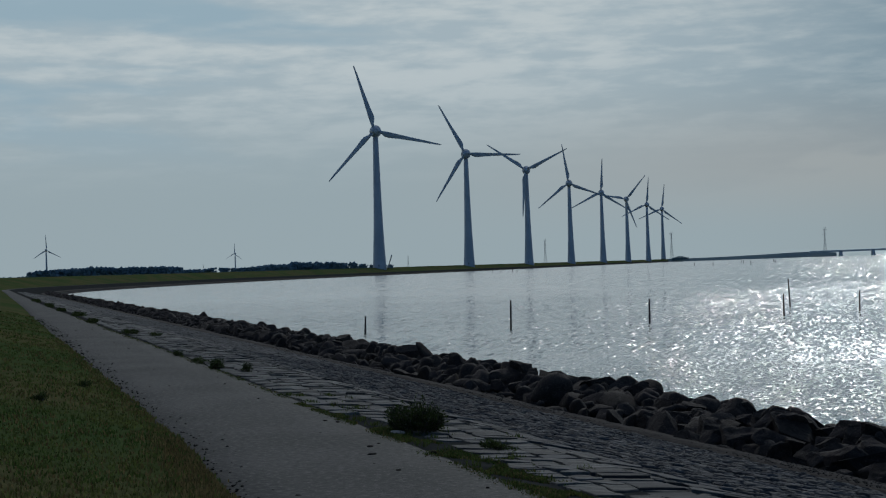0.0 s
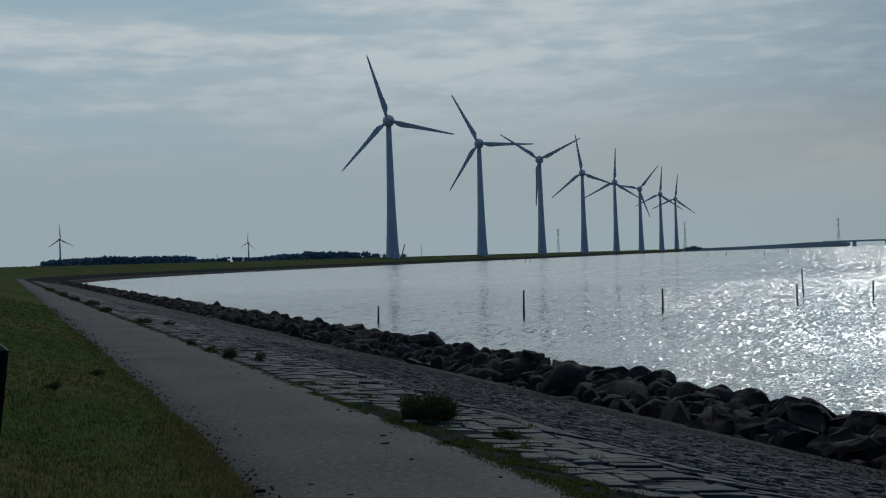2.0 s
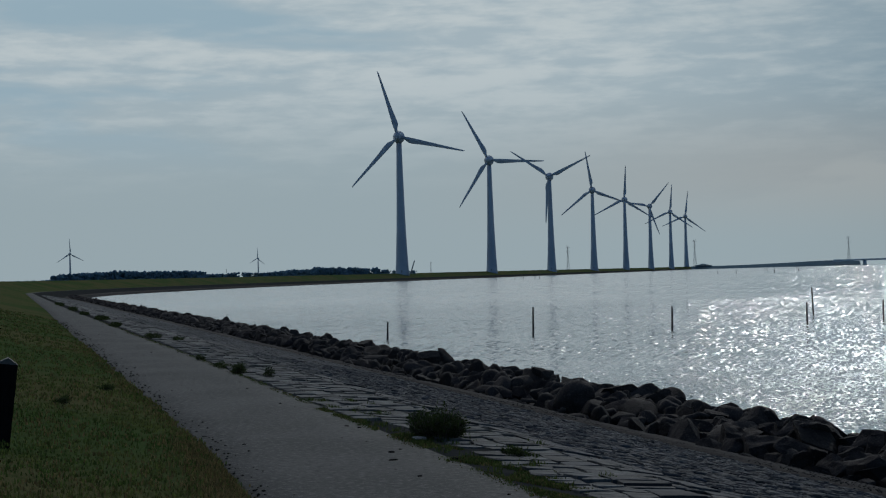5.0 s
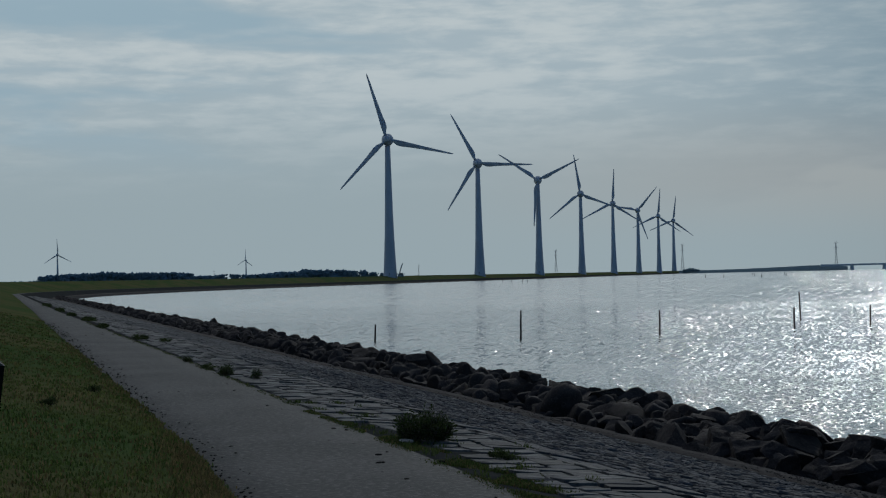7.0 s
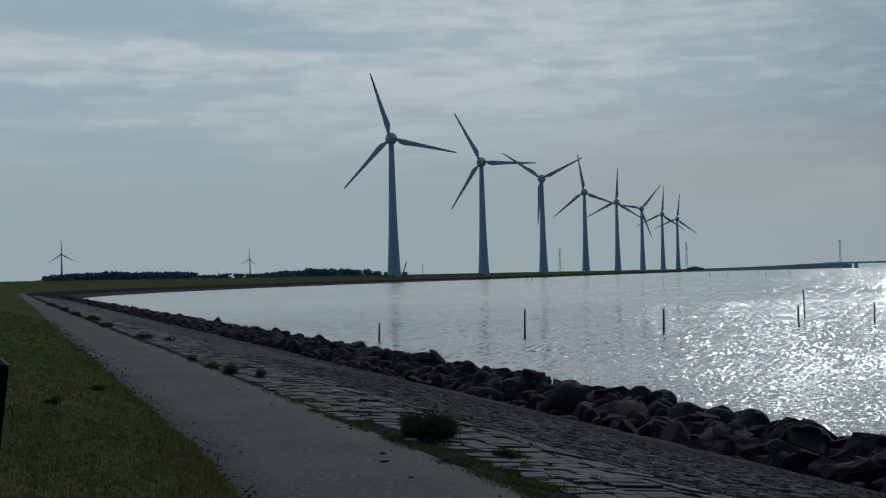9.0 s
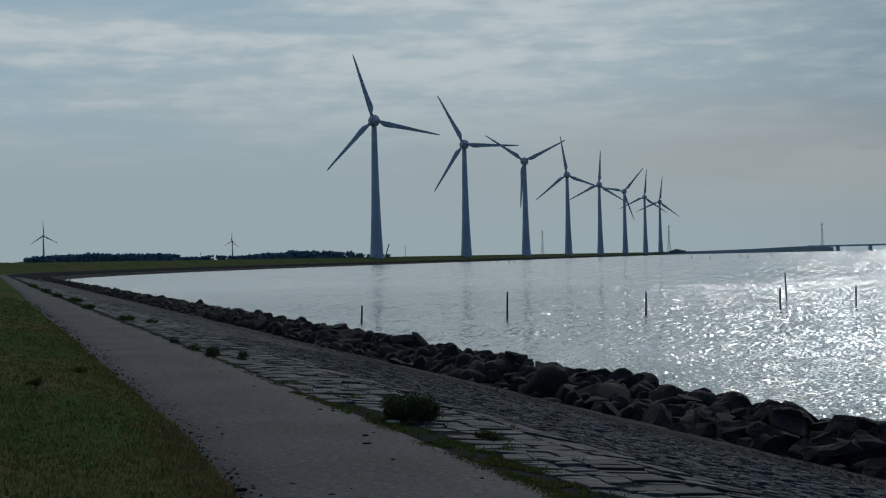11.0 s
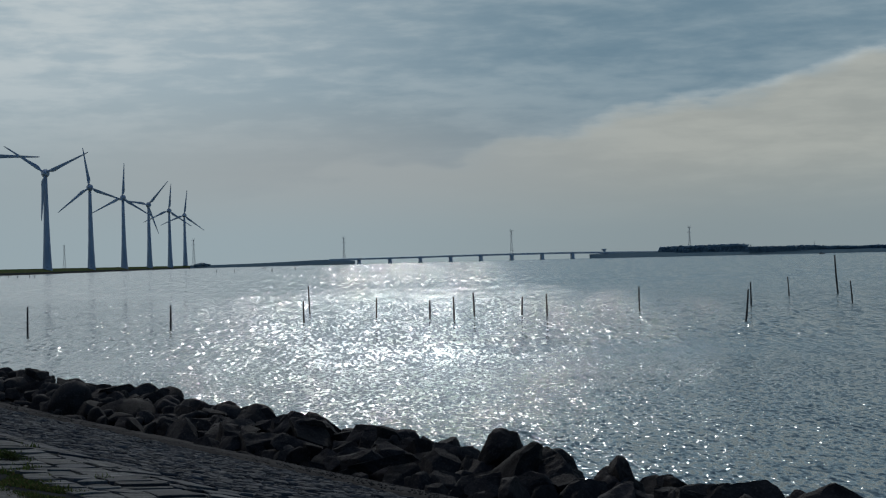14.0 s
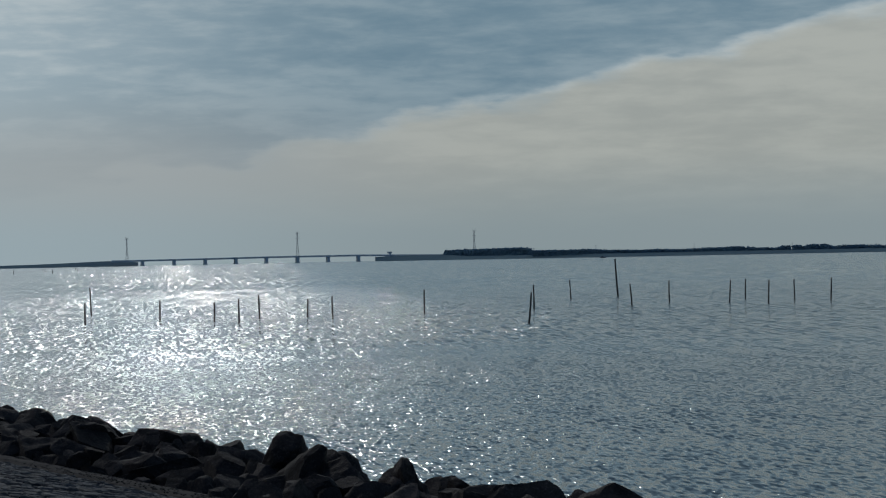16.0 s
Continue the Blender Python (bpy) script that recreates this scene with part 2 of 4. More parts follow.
CONCRETE = material("bridge_concrete", spotted((0.42, 0.45, 0.48), (0.48, 0.51, 0.54), (0.36, 0.39, 0.42), 0.05, 0.85, 0.05))
# distance haze is put into this colour: paler and bluer than real leaves
HAZY_LEAF = material("hazy_foliage", spotted((0.19, 0.285, 0.35), (0.21, 0.305, 0.37), (0.17, 0.26, 0.325), 0.05, 0.9, 0.1, per_island=0.3, spec=0.0), 0.5)
# grass of the far shores, its blue-grey cast painted in for aerial haze
HAZY_LAND = material("hazy_polder_grass", spotted((0.11, 0.16, 0.18), (0.13, 0.18, 0.195), (0.09, 0.135, 0.155), 0.02, 0.95, 0.1, spec=0.0))
BARK = material("bark", spotted((0.05, 0.04, 0.03), (0.08, 0.065, 0.05), (0.03, 0.025, 0.02), 1.0, 0.9, 0.02))
HERB = material("dark_herb_leaf", spotted((0.022, 0.036, 0.012), (0.036, 0.050, 0.016), (0.05, 0.05, 0.022), 6.0, 0.7, 0.002, per_island=0.9, spec=0.08), 0.5)
BLADE_GREEN = material("verge_grass_blade", spotted((0.040, 0.064, 0.018), (0.062, 0.082, 0.023), (0.085, 0.078, 0.036), 2.0, 0.75, 0.001, per_island=0.9, spec=0.05), 0.5)
TURF = material("turf_blade", spotted((0.048, 0.080, 0.021), (0.082, 0.098, 0.030), (0.11, 0.09, 0.042), 0.5, 0.8, 0.001, per_island=0.9, spec=0.03), 0.5)
STRAW = material("dry_grass_blade", spotted((0.105, 0.084, 0.038), (0.14, 0.110, 0.053), (0.085, 0.08, 0.037), 2.0, 0.8, 0.001, per_island=0.8, spec=0.03), 0.5)
DUNG = material("sheep_dung", spotted((0.008, 0.007, 0.006), (0.012, 0.010, 0.009), (0.018, 0.016, 0.012), 8.0, 0.9, 0.01, spec=0.02))
PALE = material("pale_scrap", spotted((0.16, 0.158, 0.15), (0.2, 0.195, 0.185), (0.12, 0.115, 0.11), 6.0, 0.9, 0.01))
HULL = material("boat_paint", spotted((0.03, 0.035, 0.05), (0.05, 0.055, 0.07), (0.02, 0.02, 0.03), 1.0, 0.5, 0.01))


# ---- mesh helpers ----
def mesh_of(name, verts, faces, mats, smooth=False, index=None):
    me = bpy.data.meshes.new(name)
    me.from_pydata([tuple(v) for v in verts], [], [tuple(f) for f in faces])
    for m in (mats if isinstance(mats, (list, tuple)) else [mats]):
        me.materials.append(m)
    if index is not None:
        me.polygons.foreach_set("material_index", np.asarray(index, dtype=np.int32))
    if smooth:
        me.polygons.foreach_set("use_smooth", np.ones(len(me.polygons), dtype=bool))
    me.update()
    return me


def part(name, data, material_, parent, label=""):
    """Links a bmesh or a mesh as one object under a thing or a part."""
    if isinstance(data, bmesh.types.BMesh):
        me = bpy.data.meshes.new(name)
        data.to_mesh(me)
        data.free()
        me.materials.append(material_)
        data = me
    ob = new(name, data)
    ob.parent = parent
    return tagged(ob, label) if label else ob


def thing(name, label, category, at=Matrix.Identity(4), group="", kind=""):
    ob = new(name)
    ob.empty_display_size = 0.2
    ob.matrix_world = at
    return tagged(ob, label, category, group, kind)


def lathe(profile, sides=24, wobble=0.0, seed=1):
    """Rings of (radius, z) round the z axis, closed at both ends."""
    rng = random.Random(seed)
    bm, rings = bmesh.new(), []
    for r, z in profile:
        ring = []
        for i in range(sides):
            a = 2 * math.pi * i / sides
            rr = r * (1 + wobble * (rng.random() - 0.5))
            ring.append(bm.verts.new((rr * math.cos(a), rr * math.sin(a), z)))
        rings.append(ring)
    for a, b in zip(rings, rings[1:]):
        for i in range(sides):
            bm.faces.new((a[i], a[(i + 1) % sides], b[(i + 1) % sides], b[i])).smooth = True
    bm.faces.new(rings[0][::-1])
    bm.faces.new(rings[-1])
    return bm


def add_beam(bm, a, b, w, h=None):
    """A square bar from a to b in bm."""
    a, b = Vector(a), Vector(b)
    h = h or w
    d = (b - a).normalized()
    side = d.cross(Vector((0, 0, 1)) if abs(d.z) < 0.95 else Vector((1, 0, 0))).normalized()
    up = side.cross(d)
    v = [bm.verts.new(p + side * (sx * w / 2) + up * (sy * h / 2)) for p in (a, b) for sx, sy in ((-1, -1), (1, -1), (1, 1), (-1, 1))]
    for f in ((3, 2, 1, 0), (4, 5, 6, 7), (0, 1, 5, 4), (1, 2, 6, 5), (2, 3, 7, 6), (3, 0, 4, 7)):
        bm.faces.new([v[i] for i in f])


def add_box(bm, x0, x1, y0, y1, z0, z1, bevel=0.0):
    made = bmesh.ops.create_cube(bm, size=1.0, matrix=Matrix.LocRotScale(((x0 + x1) / 2, (y0 + y1) / 2, (z0 + z1) / 2), None, (x1 - x0, y1 - y0, z1 - z0)))
    if bevel:
        edges = list({e for v in made["verts"] for e in v.link_edges})
        bmesh.ops.bevel(bm, geom=edges, offset=bevel, segments=2, affect="EDGES", profile=0.5)


# ---- the plan of the dyke ----
# s runs along the dyke from the camera, q across it towards the water; the shore bends to the right far off.
ALONG, ACROSS = Vector((-0.2425, 0.9701)), Vector((0.9701, 0.2425))


def place(s, q, z=0.0):
    return Vector((ALONG.x * s + ACROSS.x * q, ALONG.y * s + ACROSS.y * q, z))


WATER_Q = 20.8
BAY = [(-128, 622), (-136, 715), (-136, 800), (-132, 870), (-126, 950), (-117, 1030), (-100, 1150), (-76, 1270), (-32, 1473),
       (52, 1811), (135, 2158), (217, 2551), (301, 2934), (381, 3285), (462, 3640), (539, 3993), (690, 4170), (890, 4210)]


def shore_line():
    """Points of the water's edge with their inland normals."""
    pts = [place(s, WATER_Q).xy for s in [-3500, -1500, -600, -200, -80, -40] + list(range(-20, 200, 4)) + list(range(200, 560, 12))]
    ctrl = [pts[-2], pts[-1]] + [Vector(p) for p in BAY] + [Vector((1000, 4216))]
    for i in range(1, len(ctrl) - 2):
        p0, p1, p2, p3 = ctrl[i - 1:i + 3]
        n = max(3, int((p2 - p1).length / 22))
        for j in range(1, n + 1):
            t = j / n
            pts.append(0.5 * ((2 * p1) + (p2 - p0) * t + (2 * p0 - 5 * p1 + 4 * p2 - p3) * t * t + (3 * p1 - p0 - 3 * p2 + p3) * t ** 3))
    normals = []
    for i in range(len(pts)):
        d = (pts[min(i + 1, len(pts) - 1)] - pts[max(i - 1, 0)]).normalized()
        normals.append(Vector((-d.y, d.x)))
    return pts, normals


SHORE, INLAND = shore_line()


def strip(name, profile, mat, first=0, last=None, uneven=0.0, smooth=True):
    """A sheet swept along the shore; profile: (metres inland from the water's edge, height), or a function of s that gives them."""
    pts, nor = SHORE[first:last], INLAND[first:last]
    across = profile if callable(profile) else lambda s: profile
    verts, faces, n = [], [], len(across(0.0))
    for p, d in zip(pts, nor):
        for o, z in across(p.dot(ALONG)):
            w = p + d * o
            lift = uneven * noise.noise((w.x * 0.35, w.y * 0.35, 0.0)) if uneven and 0 < o < 60 else 0.0
            verts.append((w.x, w.y, z + lift))
    for i in range(len(pts) - 1):
        for j in range(n - 1):
            a = i * n + j
            faces.append((a, a + 1, a + n + 1, a + n))
    return new(name, mesh_of(name, verts, faces, mat, smooth))


ROAD_L, ROAD_R, STONE_FOOT = 2.70, 5.72, 16.3      # q of the path's edges and of the foot of the stone slope
ROAD_Z, FOOT_Z = 2.5, 0.6
BERM, BERM_Z = 7.6, 2.387      # the pale blocks lie almost level up to here


def ground_z(q):
    """Height of the dyke at q."""
    if q < ROAD_L:
        return min(ROAD_Z + 0.25 * (ROAD_L - q), 6.6)
    if q < ROAD_R:
        return ROAD_Z
    if q < BERM:
        return ROAD_Z - 0.06 * (q - ROAD_R)
    if q < STONE_FOOT:
        return BERM_Z - (BERM_Z - FOOT_Z) * (q - BERM) / (STONE_FOOT - BERM)
    return FOOT_Z - 0.16 * (q - STONE_FOOT)


o_of = lambda q: WATER_Q - q


def glide(x, *pairs):
    """Straight lines between (x, value) pairs."""
    for (a, va), (b, vb) in zip(pairs, pairs[1:]):
        if x <= b:
            return va + (vb - va) * max(0.0, (x - a) / (b - a))
    return pairs[-1][1]


def road_left(s):
    return glide(s, (18.0, 2.42), (26.0, 2.70), (130.0, 2.74), (170.0, 2.9))


def road_right(s):
    return glide(s, (60.0, 5.72), (90.0, 5.52), (120.0, 5.40), (170.0, 5.10), (340.0, 4.98))


def ground_profile(s):
    left = road_left(s)
    return [(-9, -1.6), (0, -0.3), (o_of(16.9), 0.34), (o_of(16.3), 0.52), (o_of(7.6), 2.29), (o_of(5.72), 2.40), (o_of(left - 0.02), 2.44),
            (o_of(left - 0.08), 2.505), (o_of(0.5), 2.98), (o_of(-2), 3.6), (o_of(-6), 4.6), (o_of(-10), 5.6), (o_of(-13), 6.35), (o_of(-14.5), 6.6), (o_of(-17.5), 6.6),
            (o_of(-30), 2.6), (60, 1.6), (90, 1.3), (400, 1.2), (1500, 1.2), (4400, 1.2)]


def road_profile(s):
    left, right = road_left(s), road_right(s)
    return [(o_of(right + 0.02), 2.42), (o_of(right), 2.485), (o_of(right - 0.8), 2.50), (o_of((left + right) / 2), 2.51), (o_of(left + 0.8), 2.50), (o_of(left), 2.485), (o_of(left - 0.02), 2.42)]


land = strip("ground", ground_profile, GRASS_GROUND, uneven=0.05)
tagged(land, "grassy sea dyke slope with short grazed turf", "ground", kind="structure")
path_ob = strip("road", road_profile, ROAD, first=3)
tagged(path_ob, "grey gritty asphalt service path on the dyke", "path", kind="structure")
bed = strip("revetment", [(o_of(16.32), 0.53), (o_of(16.3), 0.575), (o_of(11.0), 1.663), (o_of(7.6), 2.362), (o_of(5.75), 2.468), (o_of(4.9), 2.472)], BED, first=3)
tagged(bed, "stone-pitched dyke slope below the path", "revetment", kind="structure")
toe = strip("toe_beam", [(o_of(15.95), 0.45), (o_of(15.94), 0.71), (o_of(15.90), 0.74), (o_of(15.2), 0.88), (o_of(14.32), 1.04), (o_of(14.25), 0.96)], TOE, first=3, last=140, uneven=0.05)
tagged(toe, "rough grey-brown concrete strip at the slope's foot", "concrete strip", kind="structure")
rubble = strip("rubble", [(-1.0, -0.5), (0.2, -0.1), (1.3, 0.35), (2.4, 0.58), (3.4, 0.58), (4.4, 0.55), (5.0, 0.50), (5.3, 0.35)], RUBBLE, first=3, uneven=0.2)
tagged(rubble, "dark rubble core under the boulders", "rubble", kind="structure")

sea = new("water", mesh_of("water", [(-4900, -4900, 0), (4900, -4900, 0), (4900, 4900, 0), (-4900, 4900, 0)], [(0, 1, 2, 3)], WATER))
tagged(sea, "grey choppy sea water glittering under the sun", "water", kind="structure")


# ---- far shores ----
def polar(az, d, z=0.0):
    return Vector((math.sin(radians(az)) * d, math.cos(radians(az)) * d, z))


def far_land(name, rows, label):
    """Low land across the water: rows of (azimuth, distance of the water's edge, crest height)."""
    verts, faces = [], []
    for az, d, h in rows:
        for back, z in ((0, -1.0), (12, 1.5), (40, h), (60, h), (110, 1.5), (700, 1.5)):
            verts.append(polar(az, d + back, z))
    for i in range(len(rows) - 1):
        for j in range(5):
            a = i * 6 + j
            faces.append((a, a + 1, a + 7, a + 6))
    return tagged(new(name, mesh_of(name, verts, faces, HAZY_LAND, True)), label, "land", kind="structure")


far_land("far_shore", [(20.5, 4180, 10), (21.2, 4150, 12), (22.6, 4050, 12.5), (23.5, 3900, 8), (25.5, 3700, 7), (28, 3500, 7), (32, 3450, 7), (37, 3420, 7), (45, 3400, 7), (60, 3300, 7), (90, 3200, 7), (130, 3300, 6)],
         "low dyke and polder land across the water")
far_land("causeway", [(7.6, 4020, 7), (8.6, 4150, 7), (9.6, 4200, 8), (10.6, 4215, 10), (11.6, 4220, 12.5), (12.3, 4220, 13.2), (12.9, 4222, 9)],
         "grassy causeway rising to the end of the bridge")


# ---- woods ----
_b = bmesh.new()
bmesh.ops.create_icosphere(_b, subdivisions=1, radius=1.0)
_b.verts.index_update()
ICO = [v.co.copy() for v in _b.verts], [tuple(v.index for v in f.verts) for f in _b.faces]
_b.free()


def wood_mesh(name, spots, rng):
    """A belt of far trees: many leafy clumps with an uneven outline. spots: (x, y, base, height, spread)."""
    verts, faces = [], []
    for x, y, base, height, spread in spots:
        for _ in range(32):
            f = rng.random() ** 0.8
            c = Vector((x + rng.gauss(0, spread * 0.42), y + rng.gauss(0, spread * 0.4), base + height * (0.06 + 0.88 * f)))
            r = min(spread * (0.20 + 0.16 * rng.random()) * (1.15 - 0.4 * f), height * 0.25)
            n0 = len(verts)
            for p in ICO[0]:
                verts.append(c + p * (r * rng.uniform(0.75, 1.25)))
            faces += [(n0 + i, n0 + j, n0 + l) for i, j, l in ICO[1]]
    return mesh_of(name, verts, faces, HAZY_LEAF)


def wood(label, rows, step, spread, base, seed, deep=3):
    """rows: (azimuth, distance, top height); trees stand every step metres between them."""
    rng = random.Random(seed)
    spots = []
    for (a0, d0, h0), (a1, d1, h1) in zip(rows, rows[1:]):
        p, q = polar(a0, d0), polar(a1, d1)
        n = max(1, int((q - p).length / step))
        for i in range(n):
            t = (i + rng.random() * 0.6) / n
            for row in range(deep):
                w = p.lerp(q, t) * (1 + row * spread * 1.0 / d0)
                h = (h0 + (h1 - h0) * t - base) * rng.uniform(0.97, 1.05)
                if h > 0.5:
                    spots.append((w.x, w.y, base, h, spread * rng.uniform(0.8, 1.25)))
    return tagged(new("woodland", wood_mesh("woodland", spots, rng)), label, "woodland", kind="stuff")


wood("belt of tall poplars in painted blue haze behind the dyke", [(-12.85, 2500, 16.5), (-12.2, 2500, 19), (-10.96, 2500, 21.5), (-10.3, 2500, 20), (-9.95, 2500, 18.5)], 7, 8.5, 1.2, 11)
wood("belt of tall poplars in painted blue haze behind the dyke", [(-9.86, 2500, 19.5), (-9.0, 2500, 19), (-8.12, 2500, 17.5)], 7, 8.5, 1.2, 12)
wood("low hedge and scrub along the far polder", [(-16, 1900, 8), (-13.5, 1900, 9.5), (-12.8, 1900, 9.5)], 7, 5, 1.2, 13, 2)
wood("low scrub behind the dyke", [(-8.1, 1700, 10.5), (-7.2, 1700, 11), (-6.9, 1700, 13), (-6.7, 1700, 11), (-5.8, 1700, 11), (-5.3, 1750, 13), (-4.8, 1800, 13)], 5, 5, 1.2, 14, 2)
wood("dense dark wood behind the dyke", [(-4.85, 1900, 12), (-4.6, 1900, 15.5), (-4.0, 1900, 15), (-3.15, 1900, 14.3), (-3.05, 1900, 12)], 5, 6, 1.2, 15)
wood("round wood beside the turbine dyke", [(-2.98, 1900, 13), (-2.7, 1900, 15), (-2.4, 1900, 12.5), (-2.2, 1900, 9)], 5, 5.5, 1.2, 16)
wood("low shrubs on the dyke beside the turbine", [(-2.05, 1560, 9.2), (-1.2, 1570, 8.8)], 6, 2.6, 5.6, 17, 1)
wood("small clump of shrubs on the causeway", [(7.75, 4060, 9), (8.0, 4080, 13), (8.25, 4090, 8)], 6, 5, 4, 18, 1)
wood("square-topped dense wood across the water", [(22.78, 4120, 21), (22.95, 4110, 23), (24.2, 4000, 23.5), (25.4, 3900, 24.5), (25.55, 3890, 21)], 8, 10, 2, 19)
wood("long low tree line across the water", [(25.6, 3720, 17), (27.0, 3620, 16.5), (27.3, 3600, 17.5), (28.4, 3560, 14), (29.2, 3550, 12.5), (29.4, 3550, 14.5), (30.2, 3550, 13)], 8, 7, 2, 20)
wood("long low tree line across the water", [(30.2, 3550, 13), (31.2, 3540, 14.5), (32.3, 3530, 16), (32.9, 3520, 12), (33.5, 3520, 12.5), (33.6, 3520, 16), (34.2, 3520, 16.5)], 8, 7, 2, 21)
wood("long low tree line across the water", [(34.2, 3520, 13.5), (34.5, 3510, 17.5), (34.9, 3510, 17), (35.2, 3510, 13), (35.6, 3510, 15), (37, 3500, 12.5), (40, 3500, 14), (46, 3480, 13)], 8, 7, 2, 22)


# ---- wind turbines ----
def egg(rx, ry, rz):
    bm = bmesh.new()
    bmesh.ops.create_uvsphere(bm, u_segments=28, v_segments=18, radius=1.0)
    for v in bm.verts:
        t = 1.0 - 0.22 * max(0.0, v.co.y) - 0.08 * max(0.0, -v.co.y)
        v.co = Vector((v.co.x * rx * t, v.co.y * ry, v.co.z * rz * t))
    for f in bm.faces:
        f.smooth = True
    return bm


def blade_mesh():
    """A 57 m blade along z: wide near the root, tapered and twisted to the tip."""
    bm, rings, n = bmesh.new(), [], 14
    rows = [(3.0, 2.4, 2.4, 0.0), (6.0, 2.7, 2.2, 0.1), (9.5, 4.6, 1.5, 0.9), (13.0, 4.9, 1.15, 1.0), (20.0, 3.9, 0.9, 0.7), (30.0, 3.0, 0.65, 0.45), (40.0, 2.3, 0.45, 0.3), (50.0, 1.6, 0.3, 0.15), (55.5, 1.1, 0.2, 0.0), (57.2, 0.35, 0.1, -0.2)]
    for z, chord, thick, shift in rows:
        twist = radians(14 * (1 - z / 57.0) + 3)
        ring = []
        for i in range(n):
            a = 2 * math.pi * i / n
            x, y = math.cos(a) * chord / 2 + shift, math.sin(a) * thick / 2 * (1.0 if math.cos(a) < 0.2 else 0.6)
            ring.append(bm.verts.new((x * math.cos(twist) - y * math.sin(twist), x * math.sin(twist) + y * math.cos(twist), z)))
        rings.append(ring)
    for a, b in zip(rings, rings[1:]):
        for i in range(n):
            bm.faces.new((a[i], a[(i + 1) % n], b[(i + 1) % n], b[i])).smooth = True
    bm.faces.new(rings[0][::-1])
    bm.faces.new(rings[-1])
    me = bpy.data.meshes.new("blade")
    bm.to_mesh(me)
    bm.free()
    me.materials.append(BLADE)
    return me


def bm_mesh(name, bm, mat):
    me = bpy.data.meshes.new(name)
    bm.to_mesh(me)
    bm.free()
    me.materials.append(mat)
    return me


HUB = 114.0
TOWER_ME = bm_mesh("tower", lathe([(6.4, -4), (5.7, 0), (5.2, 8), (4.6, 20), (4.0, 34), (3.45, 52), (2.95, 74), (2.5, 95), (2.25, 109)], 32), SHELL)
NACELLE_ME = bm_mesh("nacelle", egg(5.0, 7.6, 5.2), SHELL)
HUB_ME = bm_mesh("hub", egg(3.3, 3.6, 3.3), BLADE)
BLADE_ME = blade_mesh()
DOOR_ME = bpy.data.meshes.new("tower_door")
_b = bmesh.new()
add_box(_b, -0.6, 0.6, -5.75, -5.2, 0.4, 2.7, 0.05)
_b.to_mesh(DOOR_ME)
_b.free()
DOOR_ME.materials.append(STEEL)


def wind_turbine(az, d, base, phase, label, group, size=1.0, yaw=0.0):
    """phase: degrees by which the first blade leans to the right as seen from the rotor's front."""
    at = Matrix.Translation(polar(az, d, base)) @ pose(0, 0, 0, 0, 0, -az + yaw) @ Matrix.Diagonal((size, size, size, 1))
    t = thing("wind_turbine", label, "wind turbine", at, group)
    part("tower", TOWER_ME, None, t)
    part("tower_door", DOOR_ME, None, t)
    part("nacelle", NACELLE_ME, None, t).location = (0, 1.0, HUB)
    hub = part("hub", HUB_ME, None, t)
    hub.location = (0, -6.8, HUB)
    for i in range(3):
        b = part("blade", BLADE_ME, None, hub)
        b.rotation_euler = (0, radians(phase + 120 * i), 0)
    return t


ROW_LABEL = "tall grey three-bladed wind turbine on the sea dyke"
for az, d, phase in ((-1.73, 1474, -16), (1.18, 1811, -27), (3.12, 2161, -55), (4.49, 2559, -8), (5.52, 2948, 4), (6.32, 3305, 41), (6.97, 3667, 6), (7.45, 4027, 8)):
    wind_turbine(az, d + 75, 6.4, phase, ROW_LABEL, "row of wind turbines on the dyke", (d + 75) / d, -6)
wind_turbine(-12.33, 4300, 1.2, -2, "small pale wind turbine behind the poplar belt", "distant wind turbines", 0.66, 10)
wind_turbine(-6.38, 4600, 1.2, 4, "small pale wind turbine beyond the polder", "distant wind turbines", 0.50, -35)


# ---- pylons, bridge ----
def pylon_meshes():
    leg, brace = bmesh.new(), bmesh.new()
    add_beam(leg, (5, 5, 0), (1.3, 1.3, 52), 0.42)
    add_beam(leg, (1.3, 1.3, 52), (1.3, 1.3, 74), 0.36)
    levels = [(0, 5.0), (12, 4.15), (23, 3.36), (33, 2.65), (42, 2.0), (52, 1.3), (60, 1.3), (67, 1.3), (74, 1.3)]
    for (z0, w0), (z1, w1) in zip(levels, levels[1:]):
        for sx in (-1, 1):
            add_beam(brace, (-w0 * sx, -w0, z0), (w1 * sx, -w1, z1), 0.16)
    arm = bmesh.new()
    add_beam(arm, (-7, 0, 0), (7, 0, 0), 0.45)
    add_beam(arm, (-7, 0, 0), (-1.3, 0, 2.6), 0.25)
    add_beam(arm, (7, 0, 0), (1.3, 0, 2.6), 0.25)
    horn = bmesh.new()
    add_beam(horn, (0, 0, 0), (4.2, 0, 4.5), 0.45)
    return [bm_mesh(n, b, STEEL) for n, b in (("leg", leg), ("brace", brace), ("arm", arm), ("horn", horn))]


LEG, BRACE, ARM, HORN = pylon_meshes()


